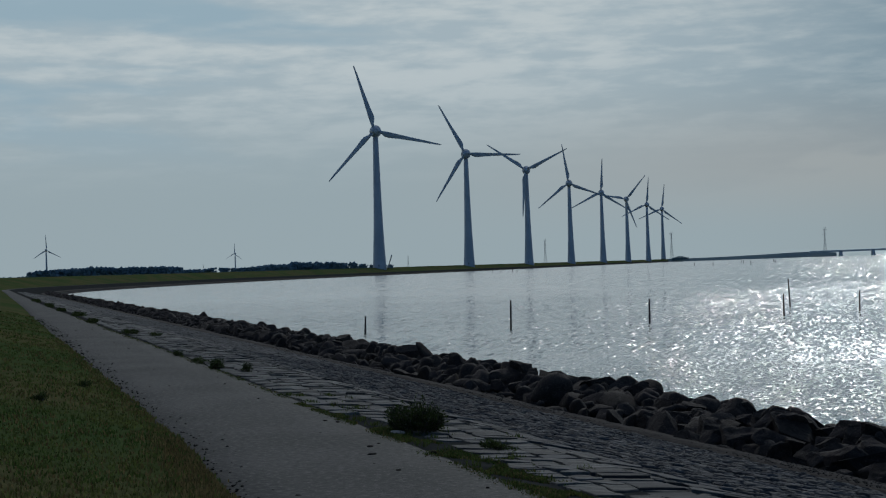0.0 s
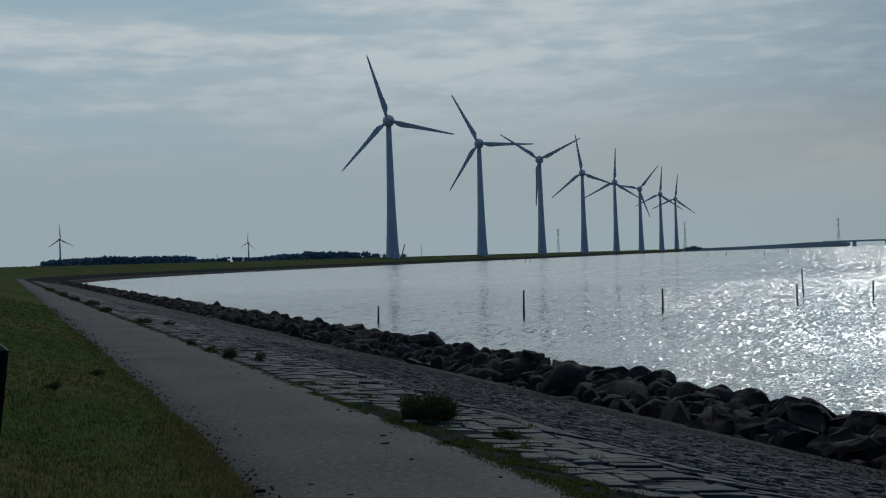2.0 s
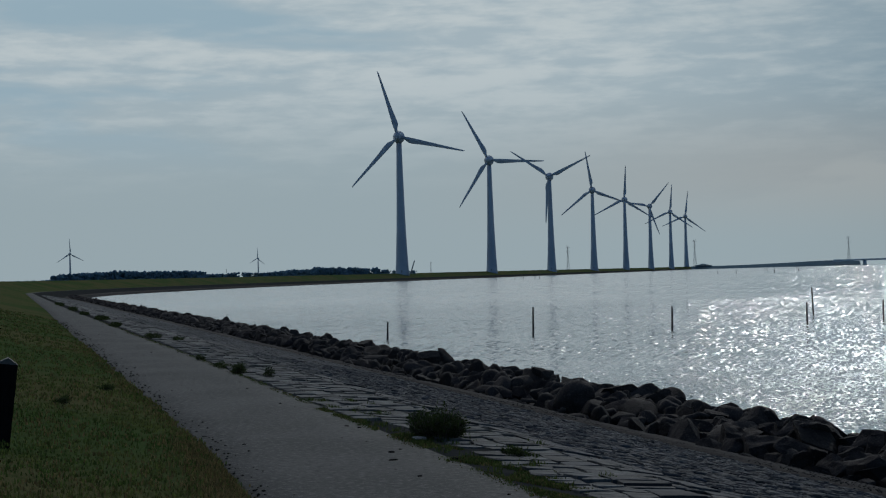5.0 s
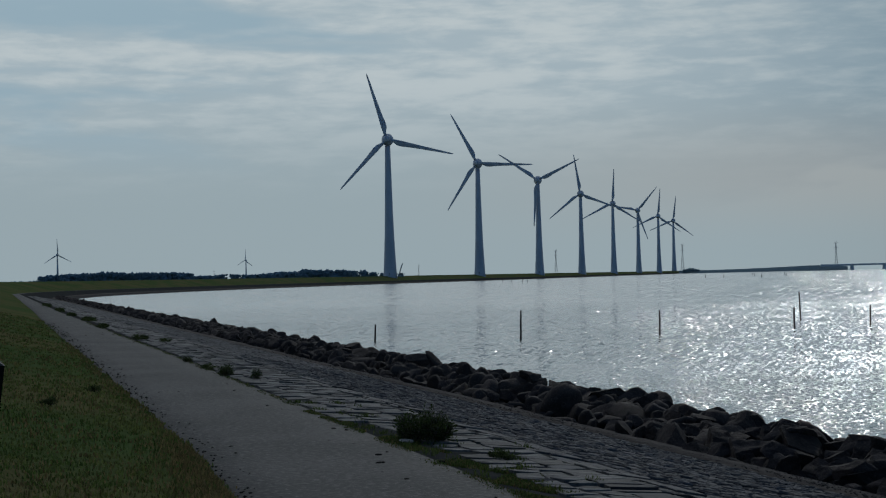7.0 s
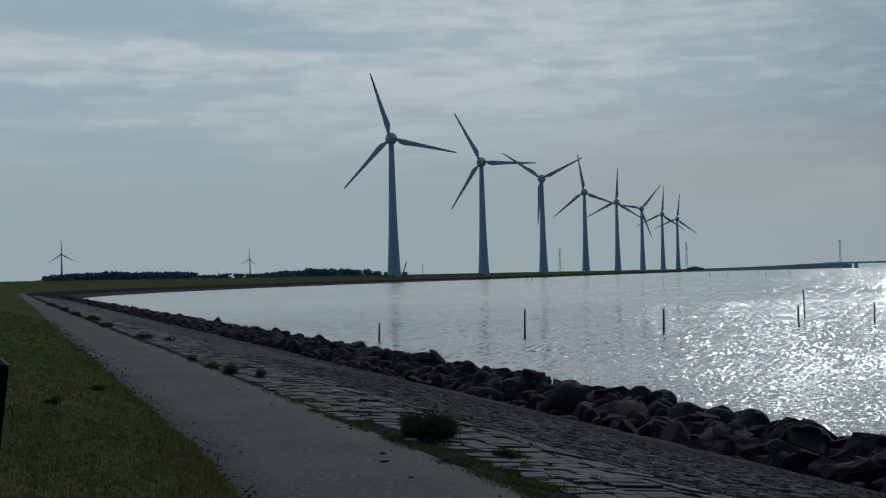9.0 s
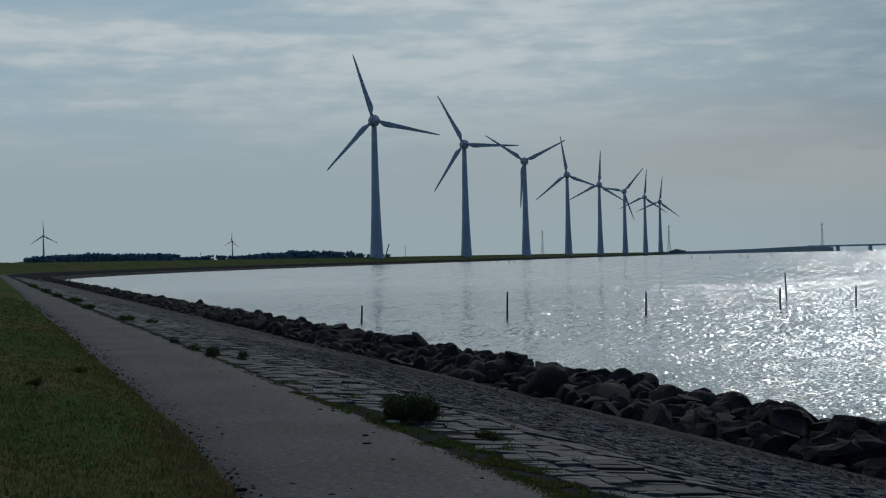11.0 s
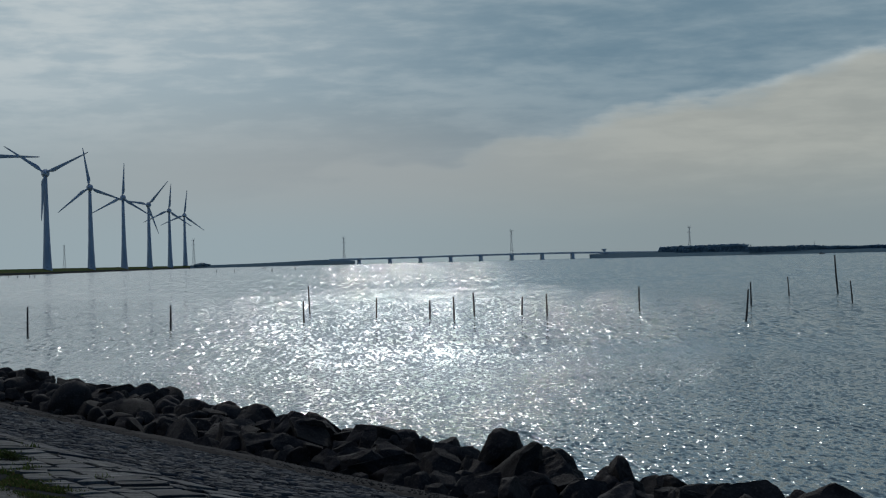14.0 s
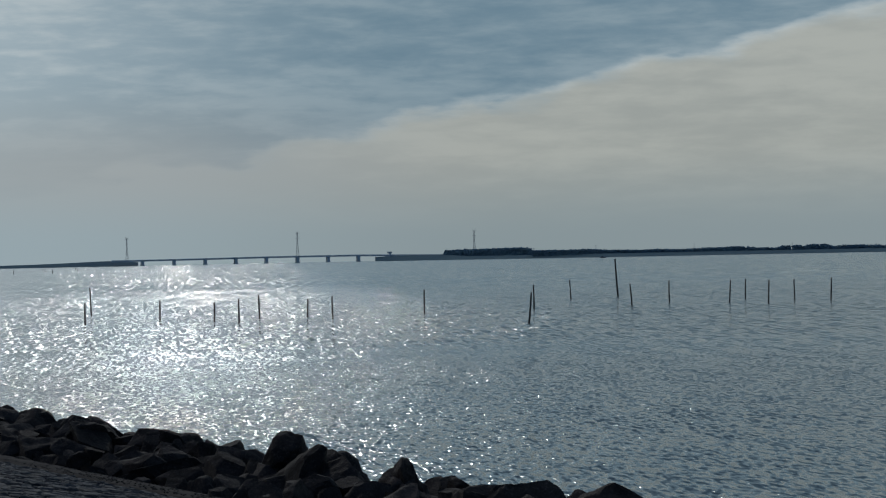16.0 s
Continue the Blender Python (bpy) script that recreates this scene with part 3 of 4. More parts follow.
def pylon(az, d, top):
    size = top / 79.0
    t = thing("pylon", "slender grey lattice power pylon with short arms", "power pylon", Matrix.Translation(polar(az, d, -1.5 if 12 < az < 22 else 1.0)) @ pose(0, 0, 0, 0, 0, -az + 20) @ Matrix.Diagonal((size * 0.85, size * 0.85, size, 1)), "line of power pylons")
    for i in range(4):
        part("leg", LEG, None, t).rotation_euler = (0, 0, radians(90 * i))
        part("brace", BRACE, None, t).rotation_euler = (0, 0, radians(90 * i))
    for z in (60, 73):
        part("arm", ARM, None, t).location = (0, 0, z)
    for s in (1, -1):
        h = part("horn", HORN, None, t)
        h.location, h.rotation_euler = (0, 0, 74), (0, 0, 0 if s > 0 else math.pi)


for az, el, d in ((-7.40, 19.4, 4400), (-0.80, 22.8, 4600), (3.65, 44.4, 4500), (7.72, 49.2, 4500), (12.55, 49.0, 4500), (17.99, 54.6, 4450), (23.72, 50.6, 4450), (27.65, 17.2, 4600), (30.8, 17.0, 4700), (33.9, 15.5, 4700), (36.5, 13.0, 4700)):
    pylon(az, d, 5 + el * d / 3123 - 1.0)


def bridge():
    t = thing("bridge", "long low concrete road bridge on slab piers across the water", "bridge", pose(0, 0, 0))
    azs = [12.05, 13.03, 14.03, 15.02, 16.0, 16.98, 17.98, 18.97, 19.95, 20.9, 22.75]
    tops = [13.2, 13.4, 13.7, 14.2, 15.0, 15.6, 15.8, 15.9, 15.9, 14.6, 12.6]
    pts = [polar(a, 4225, z) for a, z in zip(azs, tops)]
    for p, q in zip(pts, pts[1:]):
        bm = bmesh.new()
        add_beam(bm, p - Vector((0, 0, 1.6)), q - Vector((0, 0, 1.6)), 14.0, 3.0)
        part("deck_span", bm, CONCRETE, t)
        bm = bmesh.new()
        side = Vector((0, -7.0, 0.55))
        add_beam(bm, p + side, q + side, 0.5, 1.1)
        part("parapet", bm, CONCRETE, t)
    for p in pts[1:-1]:
        bm = bmesh.new()
        add_box(bm, p.x - 3.2, p.x + 3.2, p.y - 6, p.y + 6, -3, p.z - 3.0, 0.4)
        add_box(bm, p.x - 4.4, p.x + 4.4, p.y - 6.6, p.y + 6.6, -3, 1.8, 0.4)
        part("pier", bm, CONCRETE, t)
    tower = thing("control_tower", "small grey bridge control tower with a wide cabin", "control tower", Matrix.Translation(polar(20.98, 4200, 0)))
    bm = bmesh.new()
    add_box(bm, -2, 2, -2, 2, 0, 18)
    part("shaft", bm, CONCRETE, tower)
    bm = bmesh.new()
    add_box(bm, -5.5, 4, -3.5, 3.5, 18, 21.3, 0.4)
    part("cabin", bm, CONCRETE, tower)
    bm = bmesh.new()
    add_box(bm, -6.3, 4.8, -4.2, 4.2, 21.3, 22.2, 0.2)
    part("roof", bm, STEEL, tower)


bridge()


# ---- boat and mast far off ----
def boat():
    t = thing("boat", "small dark fishing boat on the open water", "boat", Matrix.Translation(polar(27.87, 2650, 0)) @ pose(0, 0, 0, 0, 0, -20))
    bm = bmesh.new()
    rows = [(-4.5, 1.0), (-3.5, 1.5), (0, 1.7), (2.6, 1.3), (4.6, 0.1)]
    rings = [[bm.verts.new((x, sy * w * f, z + (0.5 if x > 2.5 and z > 0 else 0))) for sy, f, z in ((-1, 1, 1.1), (-1, 0.7, -0.4), (1, 0.7, -0.4), (1, 1, 1.1))] for x, w in rows]
    for a, b in zip(rings, rings[1:]):
        for i in range(4):
            bm.faces.new((a[i], a[(i + 1) % 4], b[(i + 1) % 4], b[i]))
    bm.faces.new(rings[0][::-1])
    bm.faces.new(rings[-1])
    part("hull", bm, HULL, t)
    bm = bmesh.new()
    add_box(bm, -2.4, 0.2, -1.0, 1.0, 1.1, 2.9, 0.15)
    part("cabin", bm, HULL, t)
    bm = bmesh.new()
    add_beam(bm, (0.6, 0, 1.0), (0.6, 0, 5.2), 0.18)
    part("mast", bm, STEEL, t)


boat()
mast = thing("derrick", "slanted dark derrick pole beside the turbine's foot", "derrick", Matrix.Translation(polar(-1.42, 1545, 6.5)))
_b = bmesh.new()
add_beam(_b, (-1.0, 0, 0), (2.6, 0, 11.0), 0.9)
part("boom", _b, STEEL, mast)
_b = bmesh.new()
add_box(_b, -1.8, 0.6, -1, 1, -0.6, 1.6, 0.1)
part("foot", _b, STEEL, mast)


# ---- stakes in the water ----
def stake(x, y, top, lean_x, lean_y, radius, seed, label, group):
    rng = random.Random(seed)
    bm, rings, n = bmesh.new(), [], 8
    base = -1.2
    bow = (rng.random() - 0.5) * 0.12
    for i in range(7):
        f = i / 6
        z = base + (top - base) * f
        k = z / top
        cx, cy = lean_x * k + bow * math.sin(math.pi * f), lean_y * k
        r = radius * (1.08 - 0.25 * f) * rng.uniform(0.9, 1.1)
        rings.append([bm.verts.new((cx + r * math.cos(2 * math.pi * j / n), cy + r * math.sin(2 * math.pi * j / n), z + (0.03 * math.cos(j) if i == 6 else 0))) for j in range(n)])
    for a, b in zip(rings, rings[1:]):
        for j in range(n):
            bm.faces.new((a[j], a[(j + 1) % n], b[(j + 1) % n], b[j])).smooth = True
    bm.faces.new(rings[0][::-1])
    bm.faces.new(rings[-1])
    ob = new("stake", bm_mesh("stake", bm, TIMBER))
    ob.location = (x, y, 0)
    return tagged(ob, label, "stake", group)


STAKES = [(-5.4, 136.5, 1.40, 0.05), (5.9, 137.0, 2.23, 0.03), (16.9, 139.1, 1.96, 0.05), (29.1, 146.6, 1.83, -0.05), (35.1, 174.0, 2.73, -0.10), (36.8, 152.5, 1.76, 0.0),
          (39.8, 145.8, 1.58, 0.05), (40.3, 139.8, 1.94, -0.03), (45.3, 150.7, 2.00, -0.06), (48.9, 147.9, 1.59, 0.01), (49.0, 141.6, 1.92, -0.03), (60.1, 148.2, 2.15, -0.03),
          (55.8, 117.4, 2.32, 0.24), (72.3, 150.8, 2.25, -0.01), (91.9, 181.9, 2.15, -0.08), (100.0, 185.4, 4.44, -0.27), (83.1, 151.4, 2.09, -0.11), (91.2, 158.0, 2.20, -0.06),
          (93.5, 150.3, 2.23, 0.13), (101.1, 159.3, 2.14, 0.01), (93.5, 143.3, 2.26, 0.06), (103.7, 154.1, 2.10, -0.04), (103.2, 147.1, 2.30, 0.11)]
for i, (x, y, top, lean) in enumerate(STAKES):
    word = "tall leaning" if top > 4 else "leaning" if abs(lean) > 0.2 else "upright"
    stake(x, y, top, lean, -0.4 * lean, 0.078 if top < 4 else 0.11, 40 + i, word + " dark weathered wooden stake standing in the water", "wooden stakes in the water")
for i, (x, y, top) in enumerate([(42, 1256, 1.9), (46.9, 1224, 1.6), (53, 1184, 2.2), (56, 1180, 1.6), (192, 1210, 2.2), (211, 1171, 2.4), (273, 1550, 2.6), (304, 1737, 2.2), (327, 1693, 2.6), (268, 1381, 2.0), (190, 1281, 2.2)]):
    stake(x, y, top, 0.05, 0, 0.22, 90 + i, "distant dark mussel stake standing in the water", "far stakes in the water")


# ---- marker post on the slope ----
def marker_post():
    t = thing("post", "dark tarred wooden post leaning in the grass", "post", Matrix.Translation((-5.30, 20.23, 3.12)) @ pose(0, 0, 0, 0, 7.0, 14))
    bm = bmesh.new()
    w, h = 0.125, 0.99
    low = [bm.verts.new((x, y, -0.25)) for x, y in ((-w, -w), (w, -w), (w, w), (-w, w))]
    top = [bm.verts.new((x, y, h)) for x, y in ((-w, -w), (w, -w), (w, w), (-w, w))]
    for i in range(4):
        bm.faces.new((low[i], low[(i + 1) % 4], top[(i + 1) % 4], top[i]))
    bm.faces.new(low[::-1])
    bm.faces.new(top)
    bmesh.ops.bevel(bm, geom=[e for e in bm.edges if abs(e.verts[0].co.z - e.verts[1].co.z) > 0.5], offset=0.012, segments=2, affect="EDGES")
    part("shaft", bm, POST, t)
    # a cap cut to a shallow roof, paler than the shaft
    bm = bmesh.new()
    v = [bm.verts.new(p) for p in ((-w, -w, h), (w, -w, h), (w, w, h), (-w, w, h), (0.01, -w, h + 0.075), (0.01, w, h + 0.075))]
    for f in ((0, 1, 4), (1, 2, 5, 4), (2, 3, 5), (3, 0, 4, 5), (3, 2, 1, 0)):
        bm.faces.new([v[i] for i in f])
    part("bevelled_cap", bm, WOOD_CUT, t, "pale sloping top")


marker_post()


# ---- boulders ----
def rock_mesh(name, seed, divisions, mat):
    """An angular quarried boulder about 1 m across: a ball cut by many planes."""
    rng = random.Random(seed)
    bm = bmesh.new()
    bmesh.ops.create_icosphere(bm, subdivisions=divisions, radius=0.8)
    sx, sy, sz = rng.uniform(0.85, 1.2), rng.uniform(0.75, 1.0), rng.uniform(0.6, 0.85)
    cuts = []
    for _ in range(11):
        n = Vector((rng.gauss(0, 1), rng.gauss(0, 1), rng.gauss(0, 1))).normalized()
        cuts.append((n, rng.uniform(0.27, 0.52)))
    off = Vector((seed * 3.1, seed * 1.7, 0))
    for v in bm.verts:
        p = v.co.copy()
        for n, d in cuts:
            k = p.dot(n) - d
            if k > 0:
                p -= n * (k * 0.985)
        p *= 1 + 0.09 * noise.noise(p * 3.0 + off) + 0.07 * noise.noise(p * 7 + off)
        v.co = Vector((p.x * sx, p.y * sy, p.z * sz))
    return bm_mesh(name, bm, mat)


BOULDERS = [rock_mesh("boulder", 100 + i, 4, ROCK) for i in range(10)]
LOW = []
for i in range(10):
    me = rock_mesh("low_boulder", 100 + i, 3 if i < 5 else 2, ROCK_STUFF)
    co = np.empty(len(me.vertices) * 3, dtype=np.float32)
    me.vertices.foreach_get("co", co)
    LOW.append((co.reshape(-1, 3), np.array([p.vertices[:] for p in me.polygons])))
    bpy.data.meshes.remove(me)


def mound(q):
    """Height of the boulder bank across q."""
    pts = ((15.5, 0.62), (16.2, 0.78), (17.0, 0.92), (17.9, 1.04), (18.7, 1.05), (19.4, 0.85), (20.2, 0.42), (21.2, -0.15))
    for (a, za), (b, zb) in zip(pts, pts[1:]):
        if a <= q <= b:
            return za + (zb - za) * (q - a) / (b - a)
    return -0.2


def boulder_spots(s0, s1, rng, step):
    s = s0
    while s < s1:
        for q0 in (16.05, 16.6, 17.2, 17.85, 18.5, 19.15, 19.85, 20.65):
            q = q0 + rng.uniform(-0.3, 0.3)
            size = rng.choice((0.5, 0.6, 0.7, 0.8, 0.95, 1.1)) * rng.uniform(0.85, 1.15)
            if q < 16.4:
                size *= 0.7
            if s < 27.0:
                size *= 0.9
            low = glide(s, (40.0, 0.14), (60.0, 0.04)) * min(1.0, max(0.0, (q - 16.0) / 1.5))
            yield s + rng.uniform(-0.4, 0.4), q, mound(q) - low - 0.05 - 0.1 * size + rng.uniform(-0.12, 0.14), size, rng.uniform(0, 6.283), rng.gauss(0, 0.35), rng.gauss(0, 0.35)
        s += step


BOULDER_LABEL = "dark angular basalt boulder in the riprap bank"
rng = random.Random(5)
# the boulders that stand out along the crest: s, height of the top, size, turn, shape
HERO = [(30.0, 1.52, 0.90, 0.4, 0), (28.4, 1.15, 0.95, 1.2, 1), (26.2, 1.17, 0.75, 2.2, 2), (23.4, 1.26, 0.90, 0.2, 3), (22.6, 1.0, 0.85, 1.9, 4), (20.7, 1.32, 1.05, 2.7, 5), (34.8, 1.34, 0.80, 0.9, 9), (36.8, 1.22, 0.75, 1.1, 6),
        (39.8, 1.38, 0.85, 2.9, 1), (42.3, 1.40, 0.95, 2.0, 8), (44.8, 1.30, 0.80, 0.3, 2), (49.3, 1.48, 0.85, 1.7, 7), (53.1, 1.46, 0.85, 1.4, 6), (61.4, 1.55, 0.90, 0.6, 9), (78.0, 1.66, 1.05, 0.5, 3), (94.6, 1.55, 0.95, 2.4, 4)]
near = [(s, 18.5, top - 0.42 * size, size, turn, 0.1, -0.1, pick) for s, top, size, turn, pick in HERO]
near += [(s, q, z, size, a, b, c, rng.randrange(10)) for s, q, z, size, a, b, c in boulder_spots(15.5, 48.0, rng, 0.8)]
for s, q, z, size, a, b, c, pick in near[:300]:
    ob = new("boulder", BOULDERS[pick])
    p = place(s, q, z)
    ob.matrix_world = Matrix.LocRotScale(p, Euler((b, c, a)), (size, size, size))
    tagged(ob, BOULDER_LABEL, "boulder", "boulders of the riprap bank")


def rest_of_bank():
    spots = [(s, q, z, size, a, b, c) for s, q, z, size, a, b, c, _ in near[300:]]
    spots += list(boulder_spots(48.0, 150.0, rng, 0.85)) + list(boulder_spots(150.0, 330.0, rng, 1.2)) + list(boulder_spots(330.0, 640.0, rng, 2.0)) + list(boulder_spots(4.0, 15.5, rng, 1.0))
    verts, faces, n = [], [], 0
    for s, q, z, size, a, b, c in spots:
        co, fa = LOW[rng.randrange(5) if s < 130 else 5 + rng.randrange(5)]
        m = np.array(Matrix.LocRotScale(place(s, q, z), Euler((b, c, a)), (size, size, size)))
        verts.append((co * (rng.uniform(0.8, 1.15), rng.uniform(0.8, 1.1), rng.uniform(0.8, 1.1))) @ m[:3, :3].T + m[:3, 3])
        faces.append(fa + n)
        n += len(co)
    verts, faces = np.concatenate(verts), np.concatenate(faces)
    me = bpy.data.meshes.new("riprap")
    me.vertices.add(len(verts))
    me.vertices.foreach_set("co", verts.astype(np.float32).ravel())
    me.loops.add(len(faces) * 3)
    me.loops.foreach_set("vertex_index", faces.astype(np.int32).ravel())
    me.polygons.add(len(faces))
    me.polygons.foreach_set("loop_start", np.arange(0, len(faces) * 3, 3, dtype=np.int32))
    me.materials.append(ROCK_STUFF)
    me.update(calc_edges=True)
    me.validate()
    tagged(new("riprap", me), "long bank of dark basalt boulders along the water", "riprap", kind="stuff")


rest_of_bank()


# ---- plants ----
def blades(spots, rng, mat, name, parent=None):
    """Bent grass blades, two triangles and a tip each. spots: (x, y, z, height, width)."""
    verts, faces = [], []
    for x, y, z, h, w in spots:
        a = rng.random() * 6.283
        bend = h * rng.uniform(0.1, 0.7)
        dx, dy = math.cos(a), math.sin(a)
        c, s = -dy * w / 2, dx * w / 2
        n = len(verts)
        verts += [(x - c, y - s, z), (x + c, y + s, z), (x + dx * bend * 0.35 + c * 0.8, y + dy * bend * 0.35 + s * 0.8, z + h * 0.6),
                  (x + dx * bend * 0.35 - c * 0.8, y + dy * bend * 0.35 - s * 0.8, z + h * 0.6), (x + dx * bend, y + dy * bend, z + h)]
        faces += [(n, n + 1, n + 2, n + 3), (n + 3, n + 2, n + 4)]
    return mesh_of(name, verts, faces, mat)


def surface(s, q):
    p = place(s, q, ground_z(q))
    if q < ROAD_L or q > ROAD_R:
        p.z += 0.05 * noise.noise((p.x * 0.35, p.y * 0.35, 0.0))
    return p


def turf():
    """Short grazed turf on the slope beside the path; longer and drier along the path's edge."""
    rng = random.Random(21)
    green, dry = [], []
    while len(green) < 52000:
        s = 14.0 * (9.0 ** rng.random())
        q = road_left(s) - 0.05 + 0.06 * noise.noise((s * 0.8, 7, 0)) - (0.02 + 0.30 * s) * rng.random() ** 1.15
        patch = noise.noise((s * 0.22, q * 0.5, 3.0))
        h = rng.uniform(0.02, 0.045) * (1.0 + 0.6 * max(0, patch)) * (1.0 + s / 120)
        c = surface(s, q)
        for _ in range(4):
            w = 0.012 * (1 + s / 28)
            (green if rng.random() < 0.80 - 0.5 * patch else dry).append((c.x + rng.gauss(0, 0.05), c.y + rng.gauss(0, 0.05), c.z - 0.012, h, w))
    for _ in range(3600):
        s = 15.0 * (5.0 ** rng.random())
        edge = road_left(s) + 0.02 + 0.12 * noise.noise((s * 0.6, 0, 0)) + 0.05 * noise.noise((s * 2.7, 5, 0))
        q = edge - abs(rng.gauss(0, 0.22))
        c = surface(s, q)
        (dry if rng.random() < 0.55 else green).append((c.x, c.y, c.z - 0.015, rng.uniform(0.03, 0.09), 0.014 * (1 + s / 35)))
    for _ in range(3000):
        s_near = 16 + 11 * rng.random() ** 1.5
        s, q = s_near, road_left(s_near) - 0.02 - abs(rng.gauss(0, 0.28))
        c = surface(s, q)
        dry.append((c.x, c.y, c.z - 0.01, rng.uniform(0.04, 0.10), 0.016))
    tagged(new("grass", blades(green, rng, TURF, "grass")), "short grazed green turf on the dyke slope", "grass", kind="stuff")
    tagged(new("dry_grass", blades(dry, rng, STRAW, "dry_grass")), "dry yellow-brown grass among the turf", "grass", kind="stuff")


turf()


def verge_width(s):
    """How far the verge grows out between the path and the stones."""
    return 0.03 + 1.15 * max(0.0, 1 - abs(s - 22.0) / 11.0) + 0.18 * max(0.0, 1 - abs(s - 47) / 7.0) + 0.05 * noise.noise((s * 0.9, 1, 0))


def verge():
    rng = random.Random(22)
    spots, dry = [], []
    for _ in range(56000):
        s = 15.0 * (8.0 ** (rng.random() ** 1.7))
        w = max(0.10 if s > 34 else 0.04, verge_width(s) * (0.75 + 0.5 * noise.noise((s * 1.4, 8, 0))))
        q = 5.66 + w * (rng.random() ** 0.8) - 0.06 + rng.gauss(0, 0.05) + road_right(s) - ROAD_R
        c = place(s, q, ground_z(min(max(q, 5.75), 9)) - 0.03 if q > 5.72 else 2.47)
        if noise.noise((s * 0.6, q * 1.6, 2.0)) < -0.15 or (s > 34 and rng.random() < 0.85):
            continue
        clump = 0.55 + 0.9 * max(0.0, noise.noise((s * 1.8, q * 2.5, 4.0)))
        (spots if rng.random() < 0.82 else dry).append((c.x, c.y, c.z, rng.uniform(0.025, 0.075) * clump, 0.011 * (1 + s / 30)))
    for _ in range(46):
        s0, q0 = rng.uniform(16, 36), 5.8 + abs(rng.gauss(0, 0.6))
        for _ in range(rng.randint(15, 60)):
            c = place(s0 + rng.gauss(0, 0.16), q0 + rng.gauss(0, 0.07), ground_z(q0) - 0.02)
            spots.append((c.x, c.y, c.z, rng.uniform(0.03, 0.09), 0.016))
    tagged(new("verge_grass", blades(spots, rng, BLADE_GREEN, "verge_grass")), "fresh green grass verge between path and stones", "grass", kind="stuff")
    tagged(new("verge_straw", blades(dry, rng, STRAW, "verge_straw")), "yellowed blades in the grass verge", "grass", kind="stuff")


verge()


def shrub(s, q, length, depth, height, leaves, label, seed, big=1.0):
    """A low bushy herb: stems from one root, each with many small leaves."""
    rng = random.Random(seed)
    at = place(s, q, ground_z(q) - 0.02)
    t = thing("shrub", label, "shrub", Matrix.Translation(at) @ pose(0, 0, 0, 0, 0, 14.04))
    stem_bm, verts, faces = bmesh.new(), [], []
    n_stems = max(8, leaves // 26)
    for _ in range(n_stems):
        a, r = rng.random() * 6.283, math.sqrt(rng.random())
        fx, fy = math.cos(a) * r, math.sin(a) * r
        root = Vector((fx * length * 0.32, fy * depth * 0.32, 0))
        lump = 0.75 + 0.45 * noise.noise((fx * 2.2 + seed, fy * 2.2, 0))
        top = Vector((fx * length * 0.5, fy * depth * 0.5, height * (1.05 - 0.5 * r * r) * lump * rng.uniform(0.8, 1.12)))
        add_beam(stem_bm, root, top, 0.008)
        for _ in range(26):
            f = rng.random() ** 0.65
            c = root.lerp(top, f) + Vector((rng.gauss(0, 0.035), rng.gauss(0, 0.035), rng.gauss(0, 0.02)))
            d = Vector((rng.gauss(0, 1), rng.gauss(0, 1), rng.uniform(-0.2, 1.4))).normalized()
            l, w = rng.uniform(0.05, 0.10) * big, rng.uniform(0.012, 0.026) * big
            sd = d.cross(Vector((rng.gauss(0, 1), rng.gauss(0, 1), rng.gauss(0, 1)))).normalized() * w / 2
            n = len(verts)
            verts += [c, c + d * l * 0.5 + sd, c + d * l, c + d * l * 0.5 - sd]
            faces += [(n, n + 1, n + 2, n + 3)]
    tagged(part("stems", stem_bm, BARK, t), kind="stuff")
    tagged(part("foliage", mesh_of("foliage", verts, faces, HERB), None, t), kind="stuff")
    return t


SH = "dark green bushy weed growing at the path's edge"
shrub(26.9, 6.35, 0.95, 1.7, 0.56, 3600, SH + " on the stones", 31)
shrub(23.9, 6.75, 0.35, 0.6, 0.09, 500, "low dark weed creeping over the stones", 32)
shrub(47.4, 5.78, 0.36, 1.2, 0.30, 900, SH, 33)
shrub(45.6, 6.35, 0.20, 0.5, 0.34, 260, "thin upright weed between the stones", 34)
shrub(51.5, 5.75, 0.45, 3.0, 0.10, 500, "low green weed along the path", 35)
shrub(56.0, 5.62, 0.25, 0.9, 0.20, 420, SH, 36)
shrub(80.0, 5.95, 0.75, 4.5, 0.26, 1300, SH, 37)
shrub(78.0, 6.9, 0.6, 3.0, 0.16, 600, SH, 38)
for i, (s, q, l, d, h) in enumerate([(104, 5.6, 0.5, 3, 0.12), (124, 5.75, 0.9, 9, 0.24), (146, 5.4, 0.6, 6, 0.2), (172, 5.3, 0.8, 18, 0.32), (215, 5.1, 0.9, 30, 0.36)]):
    shrub(s, q, l, d, h, 900, "straggling dark weeds along the path's edge", 60 + i, 2.5)
for i, (s, q) in enumerate([(30.5, 0.7), (39.0, 1.9)]):
    shrub(s, q, 0.4, 0.5, 0.10, 260, "low leafy plant in the turf", 70 + i)


